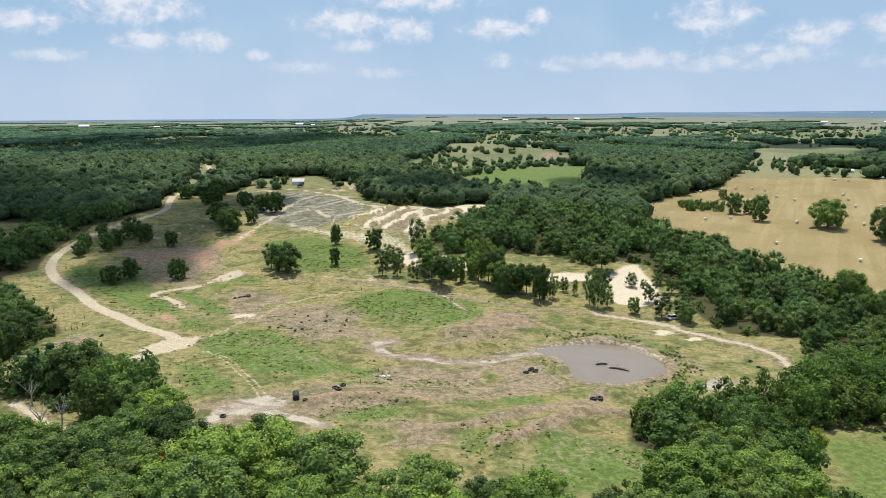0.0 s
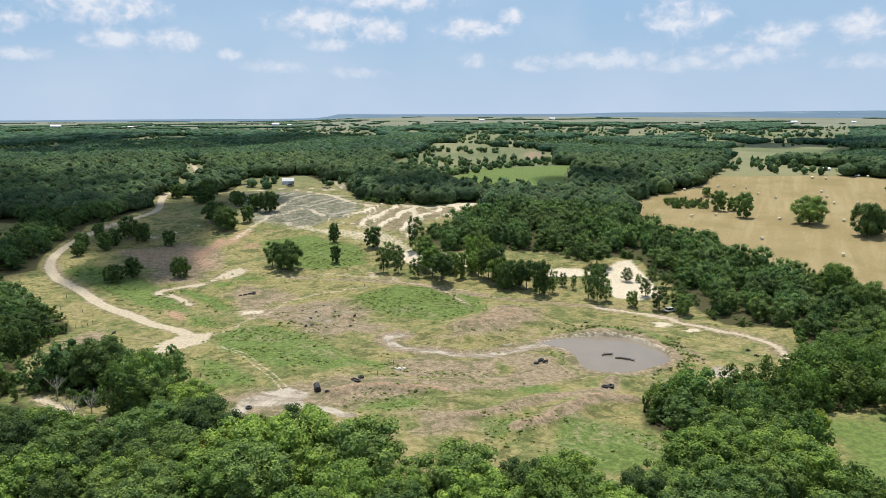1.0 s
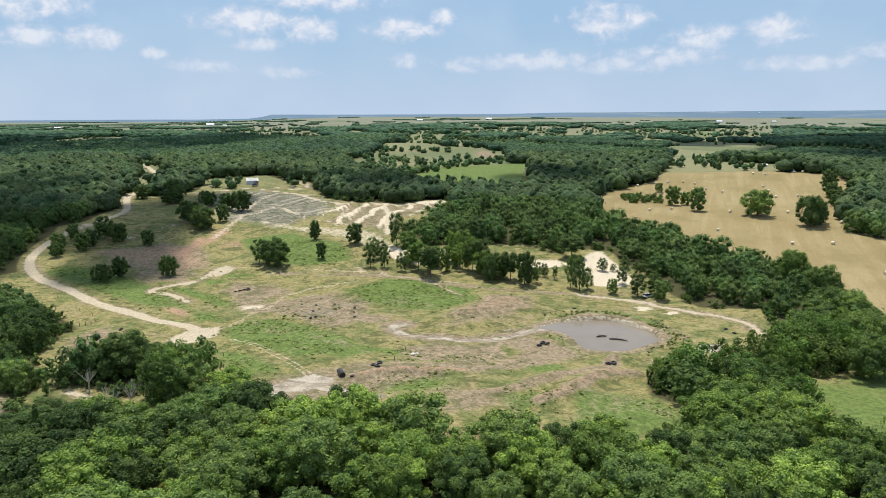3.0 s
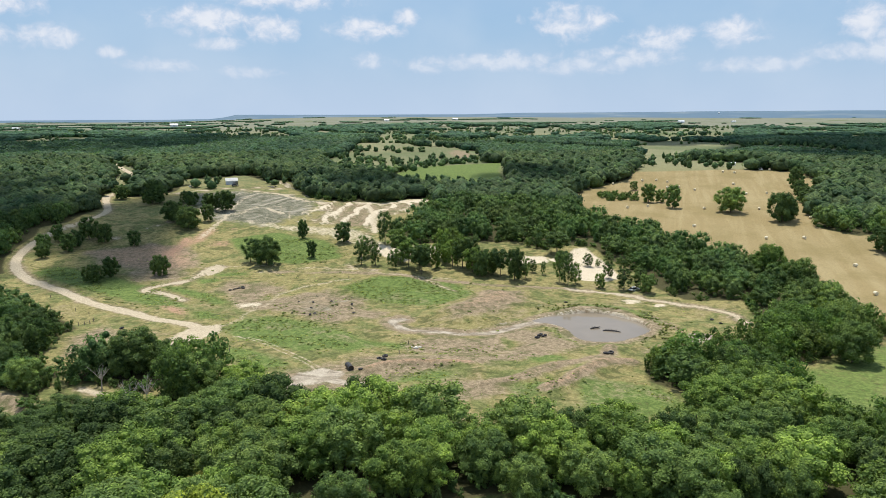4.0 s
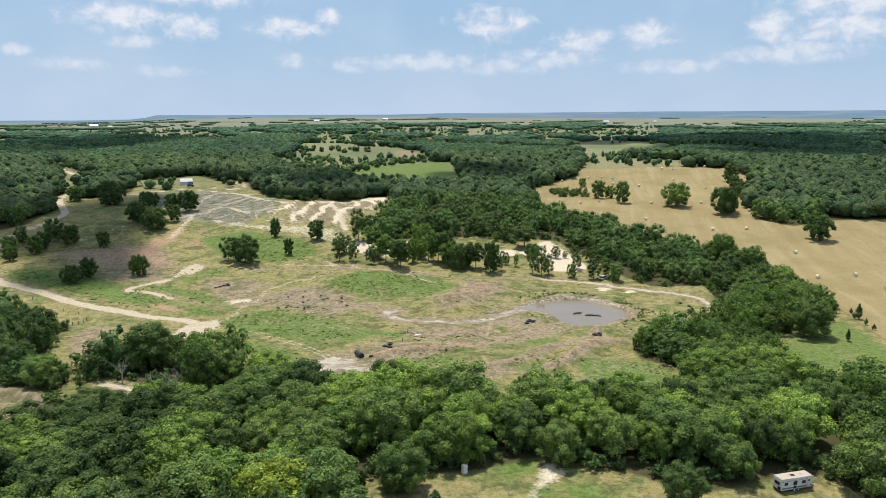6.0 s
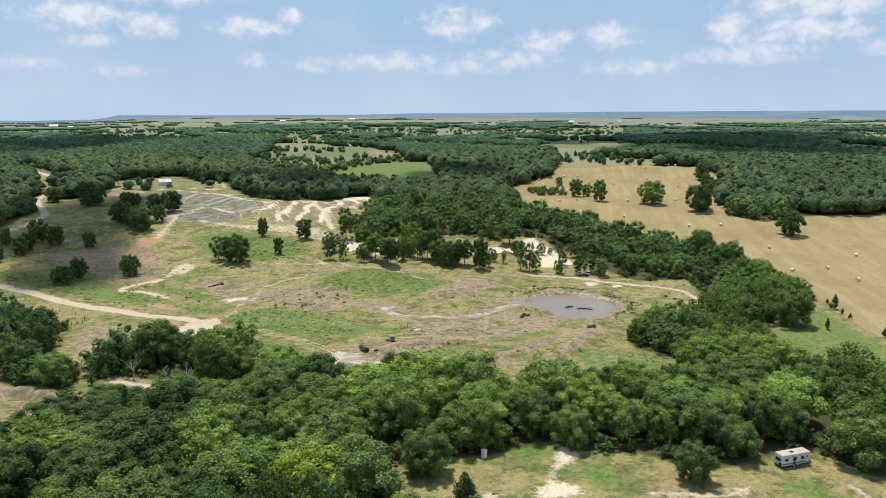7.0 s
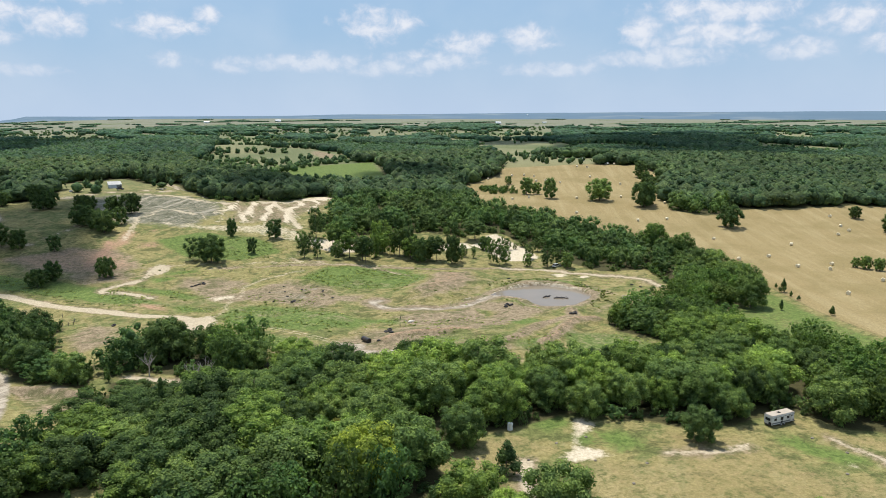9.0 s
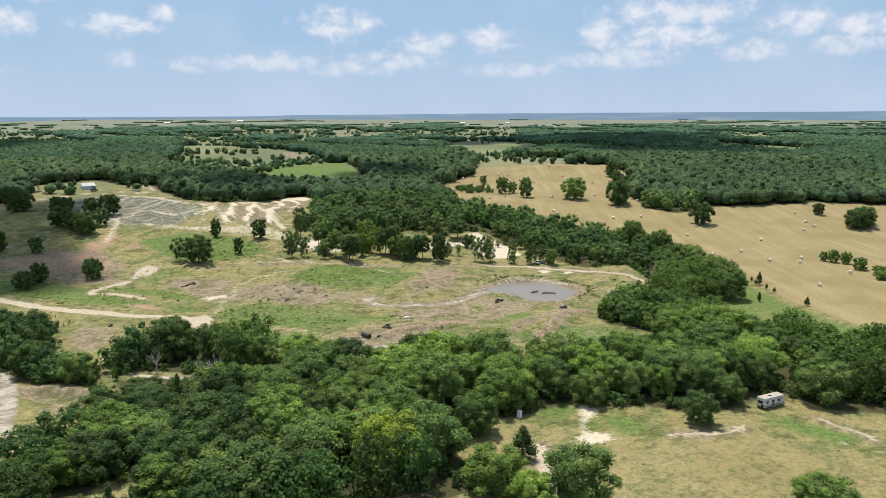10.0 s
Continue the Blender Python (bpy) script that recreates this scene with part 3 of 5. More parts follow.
PALE += [([(-74, 240), (-64, 240), (-63, 231), (-71, 232)], 0.66), ([(-33, 281), (-24, 281), (-24, 275), (-33, 275)], 0.6),
         ([(49, 240), (59, 237), (69, 232), (78, 227), (75, 222), (67, 225), (58, 231)], 0.6), ([(66, 222), (74, 222), (73, 217), (67, 217)], 0.85),
         ([(8, 67.4), (14.6, 67.2), (14, 64.6), (8, 65.2)], 0.8), ([(21, 52.4), (26, 53), (29, 50), (25, 48.4)], 0.66), ([(31, 57), (34.5, 57.5), (34.5, 49), (31, 49)], 0.62),
         ([(-22, 66), (-15, 68), (-6, 66), (-8, 62), (-18, 61)], 0.3), ([(-5, 72), (3, 70), (4, 66), (-4, 67)], 0.42)]
PALE += [([(12, 58), (20, 58), (19, 53), (12, 54)], 0.36), ([(-75, 363), (-51, 357), (-23, 348), (-14, 329), (-5, 304), (-20, 301), (-26, 321), (-49, 338), (-70, 350)], 0.5)]
BROWN += [CUT_FACE, [(-22, 191), (-10, 191), (3, 187), (14, 195), (14, 171), (0, 166), (-19, 174)], [(-84, 255), (-78, 268), (-62, 265), (-58, 245), (-71, 242)],
          [(-15, 204), (-4, 207), (6, 212), (16, 228), (25, 243), (31, 228), (28, 215), (16, 206), (3, 202)],
          [(-47, 166), (-37, 170), (-26, 170), (-12, 171), (0, 170), (10, 175), (23, 187), (32, 180), (36, 169), (24, 164), (13, 161), (2, 158), (-8, 161), (-22, 161), (-32, 161)],
          [(-12, 151), (-3, 152), (6, 147), (2, 138), (-5, 134), (-11, 137)]]
BROWN += [[(16, 198), (28, 191), (32, 180), (33, 173), (24, 170), (14, 178), (6, 187)], [(63, 188), (66, 185), (60, 167), (48, 159), (41, 162), (58, 173)],
          [(-75, 242), (-54, 245), (-42, 235), (-31, 235), (-18, 215), (-22, 206), (-40, 204), (-51, 215), (-60, 225), (-69, 229)]]
LUSH += [[(-71, 202), (-70, 211), (-63, 219), (-54, 218), (-45, 210), (-39, 196), (-30, 190), (-22, 187), (-12, 181), (-15, 176), (-27, 183), (-35, 177), (-46, 185), (-53, 185), (-59, 190), (-67, 195)],
         [(21, 145), (25, 145), (33, 143), (36, 136), (38, 129), (31, 125), (23, 124), (17, 129), (19, 139)],
         [(-31, 248), (-23, 261), (-13, 264), (-3, 259), (4, 248), (15, 242), (12, 226), (1, 222), (-8, 228), (-15, 233), (-25, 239)], [(-22, 151), (-19, 159), (-12, 161), (-10, 154), (-17, 150)],
         [(12, 166), (20, 168), (26, 164), (22, 157), (14, 158)]]
LUSH += [[(2, 143), (11, 146), (17, 141), (13, 136), (5, 136)], [(-85, 334), (-60, 341), (-36, 322), (-31, 298), (-51, 288), (-72, 300)], [(-75, 191), (-61, 185), (-50, 169), (-61, 166)]]
LUSH += [[(-48, 226), (-43, 232), (-36, 230), (-38, 222)], [(-34, 240), (-28, 243), (-26, 236), (-31, 233)], [(-57, 232), (-52, 236), (-50, 230)], [(-26, 161), (-11, 162), (-9, 153), (-18, 149), (-26, 153)], [(-11, 84), (-6, 83), (-4, 77), (-7, 73), (-12, 75), (-12.5, 80)], [(20, 66), (26, 66), (28, 58), (31, 52), (29, 49), (24, 51), (21, 58)], [(-17, 85), (-12.5, 85), (-13, 80), (-18, 80)], [(-23, 95), (-13, 96), (-13, 90), (-21, 87)], [(-33, 75), (-31, 78), (-27, 74), (-32, 66), (-36, 66)]]


def woodland(x, y):
    """How densely a place is wooded, 0 to 1."""
    w = np.ones_like(x)
    for p in CLEARINGS:
        w = np.minimum(w, 1 - inside(p, x, y, 4))
    for p in FAR_FIELDS:
        w = np.minimum(w, 1 - inside(p, x, y, 14))
    rho = np.hypot(x + 40, y)
    fields = fbm(x / 120 + 7.3, y / 260 + 1.7, 31, 3)
    limit = 0.60 - 0.09 * sstep(900, 1500, rho) - 0.05 * sstep(1600, 2300, rho) - 0.03 * sstep(100, 400, x) * sstep(700, 1000, rho)
    w = np.minimum(w, 1 - sstep(limit - 0.02, limit + 0.02, fields) * sstep(720, 1000, rho))
    start = 3250 - 450 * sstep(-9, -3, np.degrees(np.arctan2(x + 40, y)))
    plain_ = sstep(start - 150, start + 150, rho + 500 * (fbm(x / 500, y / 500, 77) - 0.5))
    belts = 0.9 * sstep(0.645, 0.67, fbm((x + 0.4 * y) / 800 + 2.7, (y - 0.4 * x) / 90, 63, 2))
    w = np.minimum(w, np.maximum(1 - plain_, belts))
    hedge = np.abs(fbm(x / 160 + 5.5, y / 240, 61, 2) - 0.5)
    w = np.maximum(w, 0.9 * sstep(0.012, 0.006, hedge) * sstep(1050, 1300, rho) * (1 - plain_))
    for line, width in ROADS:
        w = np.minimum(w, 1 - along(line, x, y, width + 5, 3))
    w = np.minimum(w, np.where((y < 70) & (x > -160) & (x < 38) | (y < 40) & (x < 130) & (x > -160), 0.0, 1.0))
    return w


def mesh_object(name, verts, tris, mat, smooth=False):
    me = bpy.data.meshes.new(name)
    verts, tris = np.asarray(verts, np.float32), np.asarray(tris, np.int32)
    k = tris.shape[1]
    me.vertices.add(len(verts))
    me.vertices.foreach_set("co", verts.ravel())
    me.loops.add(tris.size)
    me.loops.foreach_set("vertex_index", tris.ravel())
    me.polygons.add(len(tris))
    me.polygons.foreach_set("loop_start", np.arange(len(tris), dtype=np.int32) * k)
    me.polygons.foreach_set("use_smooth", np.full(len(tris), smooth))
    me.update(calc_edges=True)
    me.materials.append(mat)
    return new(name, me)


def ico(level):
    bm = bmesh.new()
    bmesh.ops.create_icosphere(bm, subdivisions=level, radius=1)
    bm.verts.ensure_lookup_table()
    v = np.array([p.co[:] for p in bm.verts])
    f = np.array([[p.index for p in t.verts] for t in bm.faces])
    bm.free()
    return v, f


# one sheet of ground: rings round a point below the camera's path, fine where the land is seen
CX, CY = -55.0, -70.0
angles = np.radians(np.concatenate([np.arange(-38, -26, 0.3), np.arange(-26, 36, 0.215), np.arange(36, 68, 0.3), np.arange(68, 322, 5.0)]))
radii = np.concatenate([[0.02, 10, 40, 70, 95], np.geomspace(112, 190, 60)[:-1], np.arange(190, 345, 0.9), np.geomspace(345, 4880, 225)])
A, R = np.meshgrid(angles, radii)
gx, gy = (CX + R * np.sin(A)).ravel(), (CY + R * np.cos(A)).ravel()
na, nr = len(angles), len(radii)
i, j = np.meshgrid(np.arange(nr - 1), np.arange(na), indexing="ij")
j2 = (j + 1) % na
quads = np.stack([i * na + j, i * na + j2, (i + 1) * na + j2, (i + 1) * na + j], -1).reshape(-1, 4)[:, ::-1]
gz = land(gx, gy)
verts = np.stack([gx, gy, gz], -1)
ground = mesh_object("ground", np.vstack([verts, [[CX, CY, float(land(CX, CY))]]]), quads, GROUND, True)
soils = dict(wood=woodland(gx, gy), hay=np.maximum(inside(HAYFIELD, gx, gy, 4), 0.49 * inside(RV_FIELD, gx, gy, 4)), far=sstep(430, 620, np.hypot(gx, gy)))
soils["lush"] = np.max([0.7 * inside([(186, 140), (196, 178), (200, 178), (213, 172), (206, 150), (195, 132)], gx, gy, 4), 0.8 * inside([(174, 276), (176, 267), (185, 265), (185, 275)], gx, gy, 3), 0.6 * inside([(140, 438), (170, 434), (166, 405), (138, 408)], gx, gy, 4)] + [inside(p, gx, gy, 7) for p in LUSH] + [0.62 * inside(PASTURE, gx, gy, 6), 0.75 * inside(GREEN_FIELD, gx, gy, 6)], 0)
soils["hay"] *= 1 - 0.75 * soils["lush"] * inside(RV_FIELD, gx, gy, 4)
soils["bare"] = np.max([0.42 * inside(MEADOW_SOUTH, gx, gy, 5), 0.33 * inside(MEADOW_NORTH, gx, gy, 5), 0.3 * inside(RV_FIELD, gx, gy, 5), 0.85 * along(POND + POND[:1], gx, gy, 9, 4)] + [0.84 * inside(p, gx, gy, 9) for p in BROWN] + [0.9 * inside([(97, 740), (118, 820), (133, 800), (110, 650), (98, 650)], gx, gy, 12)] + [along(MOUND_A, gx, gy, 5, 3), along(MOUND_B, gx, gy, 5, 3), along(BANK_EDGE, gx, gy, 3, 2), 0.9 * along(CUT_BANK, gx, gy, 6, 4), 0.75 * along(POND + POND[:1], gx, gy, 6, 4),
                        0.8 * along(curve([(-63, 281), (-40, 275), (-29, 273), (-5, 266), (10, 256), (24, 249), (42, 242), (53, 237), (65, 231), (74, 224)]), gx, gy, 5, 3), 0.62 * inside(TRACK_HILL, gx, gy, 8), 0.4 * inside(HILLSIDE, gx, gy, 12), along(CHANNEL, gx, gy, 9, 4)], 0)
soils["red"] = np.max([0.85 * along(curve([(-95, 352), (-99, 336), (-104, 331), (-108, 322), (-111, 313), (-113, 306)]), gx, gy, 8, 6), 0.5 * inside(BROWN[0], gx, gy, 8), 0.5 * along(MOUND_A, gx, gy, 4.5, 2.5), 0.45 * along(MOUND_B, gx, gy, 4, 2.5), 0.55 * along(BANK_EDGE, gx, gy, 4, 2), 0.3 * inside(CUT_FACE, gx, gy, 5), 0.42 * inside(BANK_RIDGE, gx, gy, 8), 0.42 * along(CHANNEL, gx, gy, 8, 4), 0.3 * inside(HEAPS, gx, gy, 8)]
                      + [0.75 * inside(p, gx, gy, 4) for p in ([(-113, 312), (-112, 319), (-108, 326), (-108, 341), (-102, 345), (-100, 338), (-103, 320), (-102, 307)], [(-94, 325), (-91, 332), (-83, 332), (-82, 324)], [(-87, 352), (-84, 354), (-80, 349), (-82, 345)],
                                                               [(-99, 240), (-93, 240), (-87, 231), (-86, 223), (-94, 230)])], 0)
soils["grey"] = np.maximum(0.9 * inside(GREY_HILL, gx, gy, 12), 0.3 * inside(HEAPS, gx, gy, 7))
soils["track"] = np.max([0.34 * inside(TRACK_HILL, gx, gy, 10), inside([(-88, 199), (-82, 211), (-74, 214), (-73, 204), (-79, 196)], gx, gy, 3), 0.95 * inside([(-89, 284), (-86, 292), (-80, 291), (-82, 283), (-87, 278)], gx, gy, 2.5)]
                        + [0.62 * along(p, gx, gy, 4, 3) for p in (curve([(-77, 209), (-70, 215), (-66, 228), (-60, 236), (-57, 248), (-46, 258), (-30, 264)]), curve([(-74, 281), (-54, 277), (-36, 278), (-27, 278), (-18, 272), (-5, 268), (12, 259)]), [(-85, 294), (-62, 286), (-41, 282), (-27, 288), (-12, 317)])] + [(0.95 if w > 4.1 else 0.64 if w == 3.9 else 0.78) * along(line, gx, gy, w, 1.6) for line, w in ROADS] + [0.52 * along(line, gx, gy, w + 3, 3) for line, w in RUTS]
                        + [0.85 * along([(px + dx, py) for px, py in curve([(-68, 199), (-65, 197), (-61, 193), (-57, 188), (-53, 181), (-48, 174), (-43, 165)])], gx, gy, 0.7, 0.7) for dx in (-0.9, 0.9)], 0)
soils["bare"] = np.maximum(soils["bare"], 0.7 * np.max([along(line, gx, gy, w + 5, 4) for line, w in ROADS], 0))
soils["sand"] = np.max([(0.72 if p is SAND[3] else 0.85) * inside(p, gx, gy, 3) for p in SAND] + [k * inside(p, gx, gy, 4) for p, k in PALE] + [(0.56 if k < 5 else 0.66) * along(line, gx, gy, w + 1, 2.6) for k, (line, w) in enumerate(RUTS)] + [0.82 * along(POND + POND[:1], gx, gy, 1.0, 0.9) * sstep(178, 192, gy), 0.7 * inside([(64, 216), (70, 221), (73, 218), (68, 214)], gx, gy, 2),
                        0.7 * inside([(72, 211), (78, 215), (81, 211), (75, 208)], gx, gy, 2),
                        0.3 * inside([(-132, 182), (-128, 176), (-126, 151), (-127, 131), (-132, 120), (-145, 120), (-145, 185)], gx, gy, 3)], 0)
soils["sand"] = np.maximum(soils["sand"], 0.74 * sstep(0.55, 0.85, spurs(gx, gy)) * inside(SPUR_FACE, gx, gy, 7))
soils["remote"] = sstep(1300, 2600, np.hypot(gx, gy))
soils["mud"] = np.max([0.72 * inside([(-132, 182), (-128, 176), (-126, 151), (-127, 131), (-132, 120), (-145, 120), (-145, 185)], gx, gy, 3), 0.95 * inside([(-53, 144), (-54, 151), (-53, 158), (-49, 163), (-42, 167), (-37, 163), (-38, 158), (-44, 155), (-49, 154), (-49, 146)], gx, gy, 4),
                       along([(-40, 157), (-33, 153), (-26, 149)], gx, gy, 3, 2), 0.68 * along(CHANNEL, gx, gy, 6.0, 3.0), 0.6 * along(SIDE_CHANNEL, gx, gy, 2.5, 2), 0.9 * inside(POND, gx, gy, 2.0),
                       inside([(64, 170), (70, 178), (76, 174), (71, 168)], gx, gy, 2)], 0)
for name, values in soils.items():
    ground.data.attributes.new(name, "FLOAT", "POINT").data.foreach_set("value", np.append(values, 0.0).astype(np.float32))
tagged(ground, "rolling grassland with bare soil, sand tracks and woodland floor", "ground", kind="structure")

rng = np.random.default_rng(4)


# fair-weather cumulus high overhead, out of view, added for its shade: the middle of the shade it throws, half width
# and half depth, in metres
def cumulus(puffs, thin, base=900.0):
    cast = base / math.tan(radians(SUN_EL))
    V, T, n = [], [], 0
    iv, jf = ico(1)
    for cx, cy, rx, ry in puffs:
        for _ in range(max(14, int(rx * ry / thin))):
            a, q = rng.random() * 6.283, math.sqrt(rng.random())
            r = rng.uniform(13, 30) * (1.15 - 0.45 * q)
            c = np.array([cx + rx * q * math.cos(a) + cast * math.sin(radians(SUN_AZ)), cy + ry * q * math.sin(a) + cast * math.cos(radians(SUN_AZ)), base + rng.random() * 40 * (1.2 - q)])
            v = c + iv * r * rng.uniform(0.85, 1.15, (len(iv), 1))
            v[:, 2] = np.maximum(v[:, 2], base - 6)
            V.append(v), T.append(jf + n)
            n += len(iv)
    return tagged(mesh_object("cumulus_cloud", np.concatenate(V), np.concatenate(T), VAPOUR, True), "fair-weather cumulus cloud out of view, added to shade the land below", "cloud", "cumulus clouds", "structure")


# each unseen group is set and thickened where the land should be darker
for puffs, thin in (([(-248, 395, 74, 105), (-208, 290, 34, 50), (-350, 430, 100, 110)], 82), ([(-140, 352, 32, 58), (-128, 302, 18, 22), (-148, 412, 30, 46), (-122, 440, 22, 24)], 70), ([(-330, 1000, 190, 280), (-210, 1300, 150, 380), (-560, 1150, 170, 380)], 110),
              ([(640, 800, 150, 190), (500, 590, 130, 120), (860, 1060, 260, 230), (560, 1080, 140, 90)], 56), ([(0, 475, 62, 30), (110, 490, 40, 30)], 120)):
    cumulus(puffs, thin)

# far hills painted haze blue along the horizon: a flat-topped ridge, then a long rising skyline
az_ = np.arange(-75, 110, 0.12)
a = np.radians(az_)
top = np.interp(az_, [-75, -30, -15.5, -11, -7.2, -6.2, -5.4, 3.4, 12, 16.3, 24, 30.5, 44, 58, 110], [13, 14, 18, 17, 21, 31, 46.5, 47, 50, 59, 63, 69, 75, 80, 84]) + 1.8 * (fbm(az_ / 1.7, az_ * 0, 3, 5) - 0.3)
foot = np.interp(az_, [-75, -9, -5, 5, 16, 30, 110], [4560, 4500, 4450, 4400, 4250, 4150, 4100])
fz = land(CX + foot * np.sin(a), CY + foot * np.cos(a))
ring = []
for k, (f, rise) in enumerate(((0.0, 0.0), (0.12, 0.16), (0.3, 0.3), (0.5, 0.5), (0.72, 0.72), (1.0, 1.0))):
    r = foot + (4800 - foot) * f
    z = (fz - 2) * (1 - rise) + top * rise + (0.0 if k in (0, 5) else 4.0) * (fbm(az_ / 2.5 + 9 * k, az_ * 0, 30 + k, 4) - 0.4)
    ring.append(np.stack([CX + r * np.sin(a), CY + r * np.cos(a), z], -1))
ring.append(np.stack([CX + 4870 * np.sin(a), CY + 4870 * np.cos(a), a * 0 - 20], -1))
n = len(a)
q = np.concatenate([np.stack([k * n + np.arange(n - 1), k * n + np.arange(1, n), (k + 1) * n + np.arange(1, n), (k + 1) * n + np.arange(n - 1)], -1) for k in range(len(ring) - 1)])
tagged(mesh_object("backdrop", np.concatenate(ring), q, HAZE_BLUE, True), "low wooded hills painted haze blue far off along the horizon", "hills", kind="structure")

# the pond's water, a little wider than its shore line
shore = np.array([(46.5 + (x - 46.5) * 1.035, 189.5 + (y - 189.5) * 1.035, WATER_Z) for x, y in POND])
n = len(shore)
tri = np.stack([np.full(n, n), (np.arange(n) + 1) % n, np.arange(n)], -1)
tagged(mesh_object("pond_water", np.vstack([shore, [[46.5, 189.5, WATER_Z]]]), tri, WATER, True), "still muddy grey-brown water of a small pond", "pond", kind="structure")


# ---- trees ----
ICO = {k: ico(k) for k in (1, 2)}


def crown_mesh(rng, lobes, leaf_count, leaf, core_level, shape="oak", heart=0.82, squat=1.75, core=1.0, ragged=0.4):
    """A crown of unit radius and unit height, base at 0, for a tree that is squat radii high: lobes of foliage, each with a dark heart and many leaf clumps on it."""
    if shape == "cedar":
        h = rng.random(lobes) ** 0.8
        ang = rng.random(lobes) * 6.283
        rad = (1 - h) * 0.62 * rng.uniform(0.5, 1, lobes)
        c = np.stack([rad * np.cos(ang), rad * np.sin(ang), 0.12 + 0.76 * h], -1)
        s = np.stack([0.42 - 0.26 * h, 0.42 - 0.26 * h, 0.20 - 0.07 * h], -1)
    else:
        ang = np.arange(lobes) * 2.4 + rng.random(lobes) * 0.8
        h = 0.08 + 0.78 * (np.arange(lobes) + rng.random(lobes)) / lobes
        rad = np.sqrt(np.clip(1 - ((h - 0.48) / np.where(h < 0.48, 0.46, 0.45)) ** 2, 0.02, 1)) * 0.78 * rng.uniform(0.5, 1.15, lobes)
        c = np.stack([rad * np.cos(ang), rad * np.sin(ang), h], -1)
        s = rng.uniform(0.16, 0.31, lobes) * (0.78 if lobes > 36 else 1.0 if lobes > 12 else 1.35)
        s = np.stack([s, s, s * rng.uniform(0.8, 1.15, lobes) / squat], -1)
        c[0], s[0] = (0, 0, 0.46), ((0.48, 0.48, 0.52 / squat) if squat > 2.2 else (0.52, 0.52, 0.35) if lobes > 6 else (0.74, 0.74, 0.44))
        s[0] *= (core, core, math.sqrt(core))
    iv, jf = ICO[core_level]
    V, T, base = [], [], 0
    for p, r in zip(c, s):
        V.append(p + iv * r * heart * rng.uniform(0.75, 1.15, (len(iv), 1)))
        T.append(jf + base)
        base += len(iv)
    k = rng.choice(lobes, leaf_count, p=s[:, 0] ** 2 / (s[:, 0] ** 2).sum())
    d = rng.normal(size=(leaf_count, 3))
    d[:, 2] += 0.45
    d /= np.linalg.norm(d, axis=1, keepdims=True)
    p = c[k] + d * s[k] * rng.uniform(0.82, 1.14, (leaf_count, 1))
    keep = np.ones(leaf_count, bool)
    for q, r in zip(c, s):
        keep &= (((p - q) / (r * 0.8)) ** 2).sum(1) > 1
    p, d = p[keep], d[keep]
    n = d + rng.normal(size=d.shape) * ragged + [0, 0, 0.35]
    n /= np.linalg.norm(n, axis=1, keepdims=True)
    u = np.cross(n, rng.normal(size=n.shape))
    u /= np.linalg.norm(u, axis=1, keepdims=True)
    w = np.cross(n, u)
    a, b = leaf * rng.uniform(0.6, 1.3, (len(p), 1)), leaf * rng.uniform(0.5, 1.0, (len(p), 1))
    flat = np.array([1, 1, 1.0 / squat])
    u, w, n = u * flat, w * flat, n * flat
    quad = np.stack([p - u * a, p - w * b + n * leaf * 0.3, p + u * a, p + w * b - n * leaf * 0.2], 1)
    idx = base + np.arange(len(p))[:, None] * 4
    T += [idx + [0, 1, 2], idx + [0, 2, 3]]
    V.append(quad.reshape(-1, 3))
    return np.concatenate(V), np.concatenate(T)


def trunk_mesh(rng, sides=7, limbs=4):
    """A tapered trunk of unit height with a few limbs that reach up into the crown."""
    V, F = [], []

    def tube(points, r0, r1):
        base = len(V)
        for i, p in enumerate(points):
            r = r0 + (r1 - r0) * i / (len(points) - 1)
            V.extend((p[0] + r * math.cos(6.283 * k / sides), p[1] + r * math.sin(6.283 * k / sides), p[2]) for k in range(sides))
        for i in range(len(points) - 1):
            for k in range(sides):
                a, b = base + i * sides + k, base + i * sides + (k + 1) % sides
                F.extend([(a, b, b + sides), (a, b + sides, a + sides)])
    tube([(0, 0, -0.1), (0.01, 0, 0.15), (0.03, 0.01, 0.45), (0.02, 0.03, 0.8)], 0.050, 0.014)
    for k in range(limbs):
        a = 6.283 * k / limbs + rng.random()
        z = 0.25 + 0.1 * rng.random()
        tube([(0.015, 0, z), (0.14 * math.cos(a), 0.14 * math.sin(a), z + 0.14), (0.3 * math.cos(a), 0.3 * math.sin(a), z + 0.3)], 0.024, 0.008)
    return np.array(V), np.array(F)


def tree_model(name, label, lobes, leaf_count, leaf, shape="oak", clear=0.16, squat=1.75, heart=0.82, core=1.0):
    """One tree of unit spread: an Empty with a trunk and a crown."""
    root = new(name)
    v, f = trunk_mesh(rng)
    trunk = mesh_object("trunk", v, f, BARK, True)
    v, f = crown_mesh(rng, lobes, leaf_count, leaf, 1, shape, heart, squat, core)
    v = v * [1, 1, 1 - clear] + [0, 0, clear]
    crown = mesh_object("crown", v, f, LEAF)
    trunk.parent = crown.parent = root
    return tagged(root, label, "tree")


OAKS = [tree_model("oak_tree", "", 56, 8600, 0.031, clear=0.05, heart=0.74) for _ in range(7)]
LONE = [tree_model("oak_tree", "", 46, 5200, 0.034, clear=0.0, squat=1.9, heart=0.84, core=1.2) for _ in range(4)]
SPARSE = [tree_model("oak_tree", "", 24, 2200, 0.046, clear=0.04, squat=2.9, heart=0.66, core=1.0) for _ in range(3)]
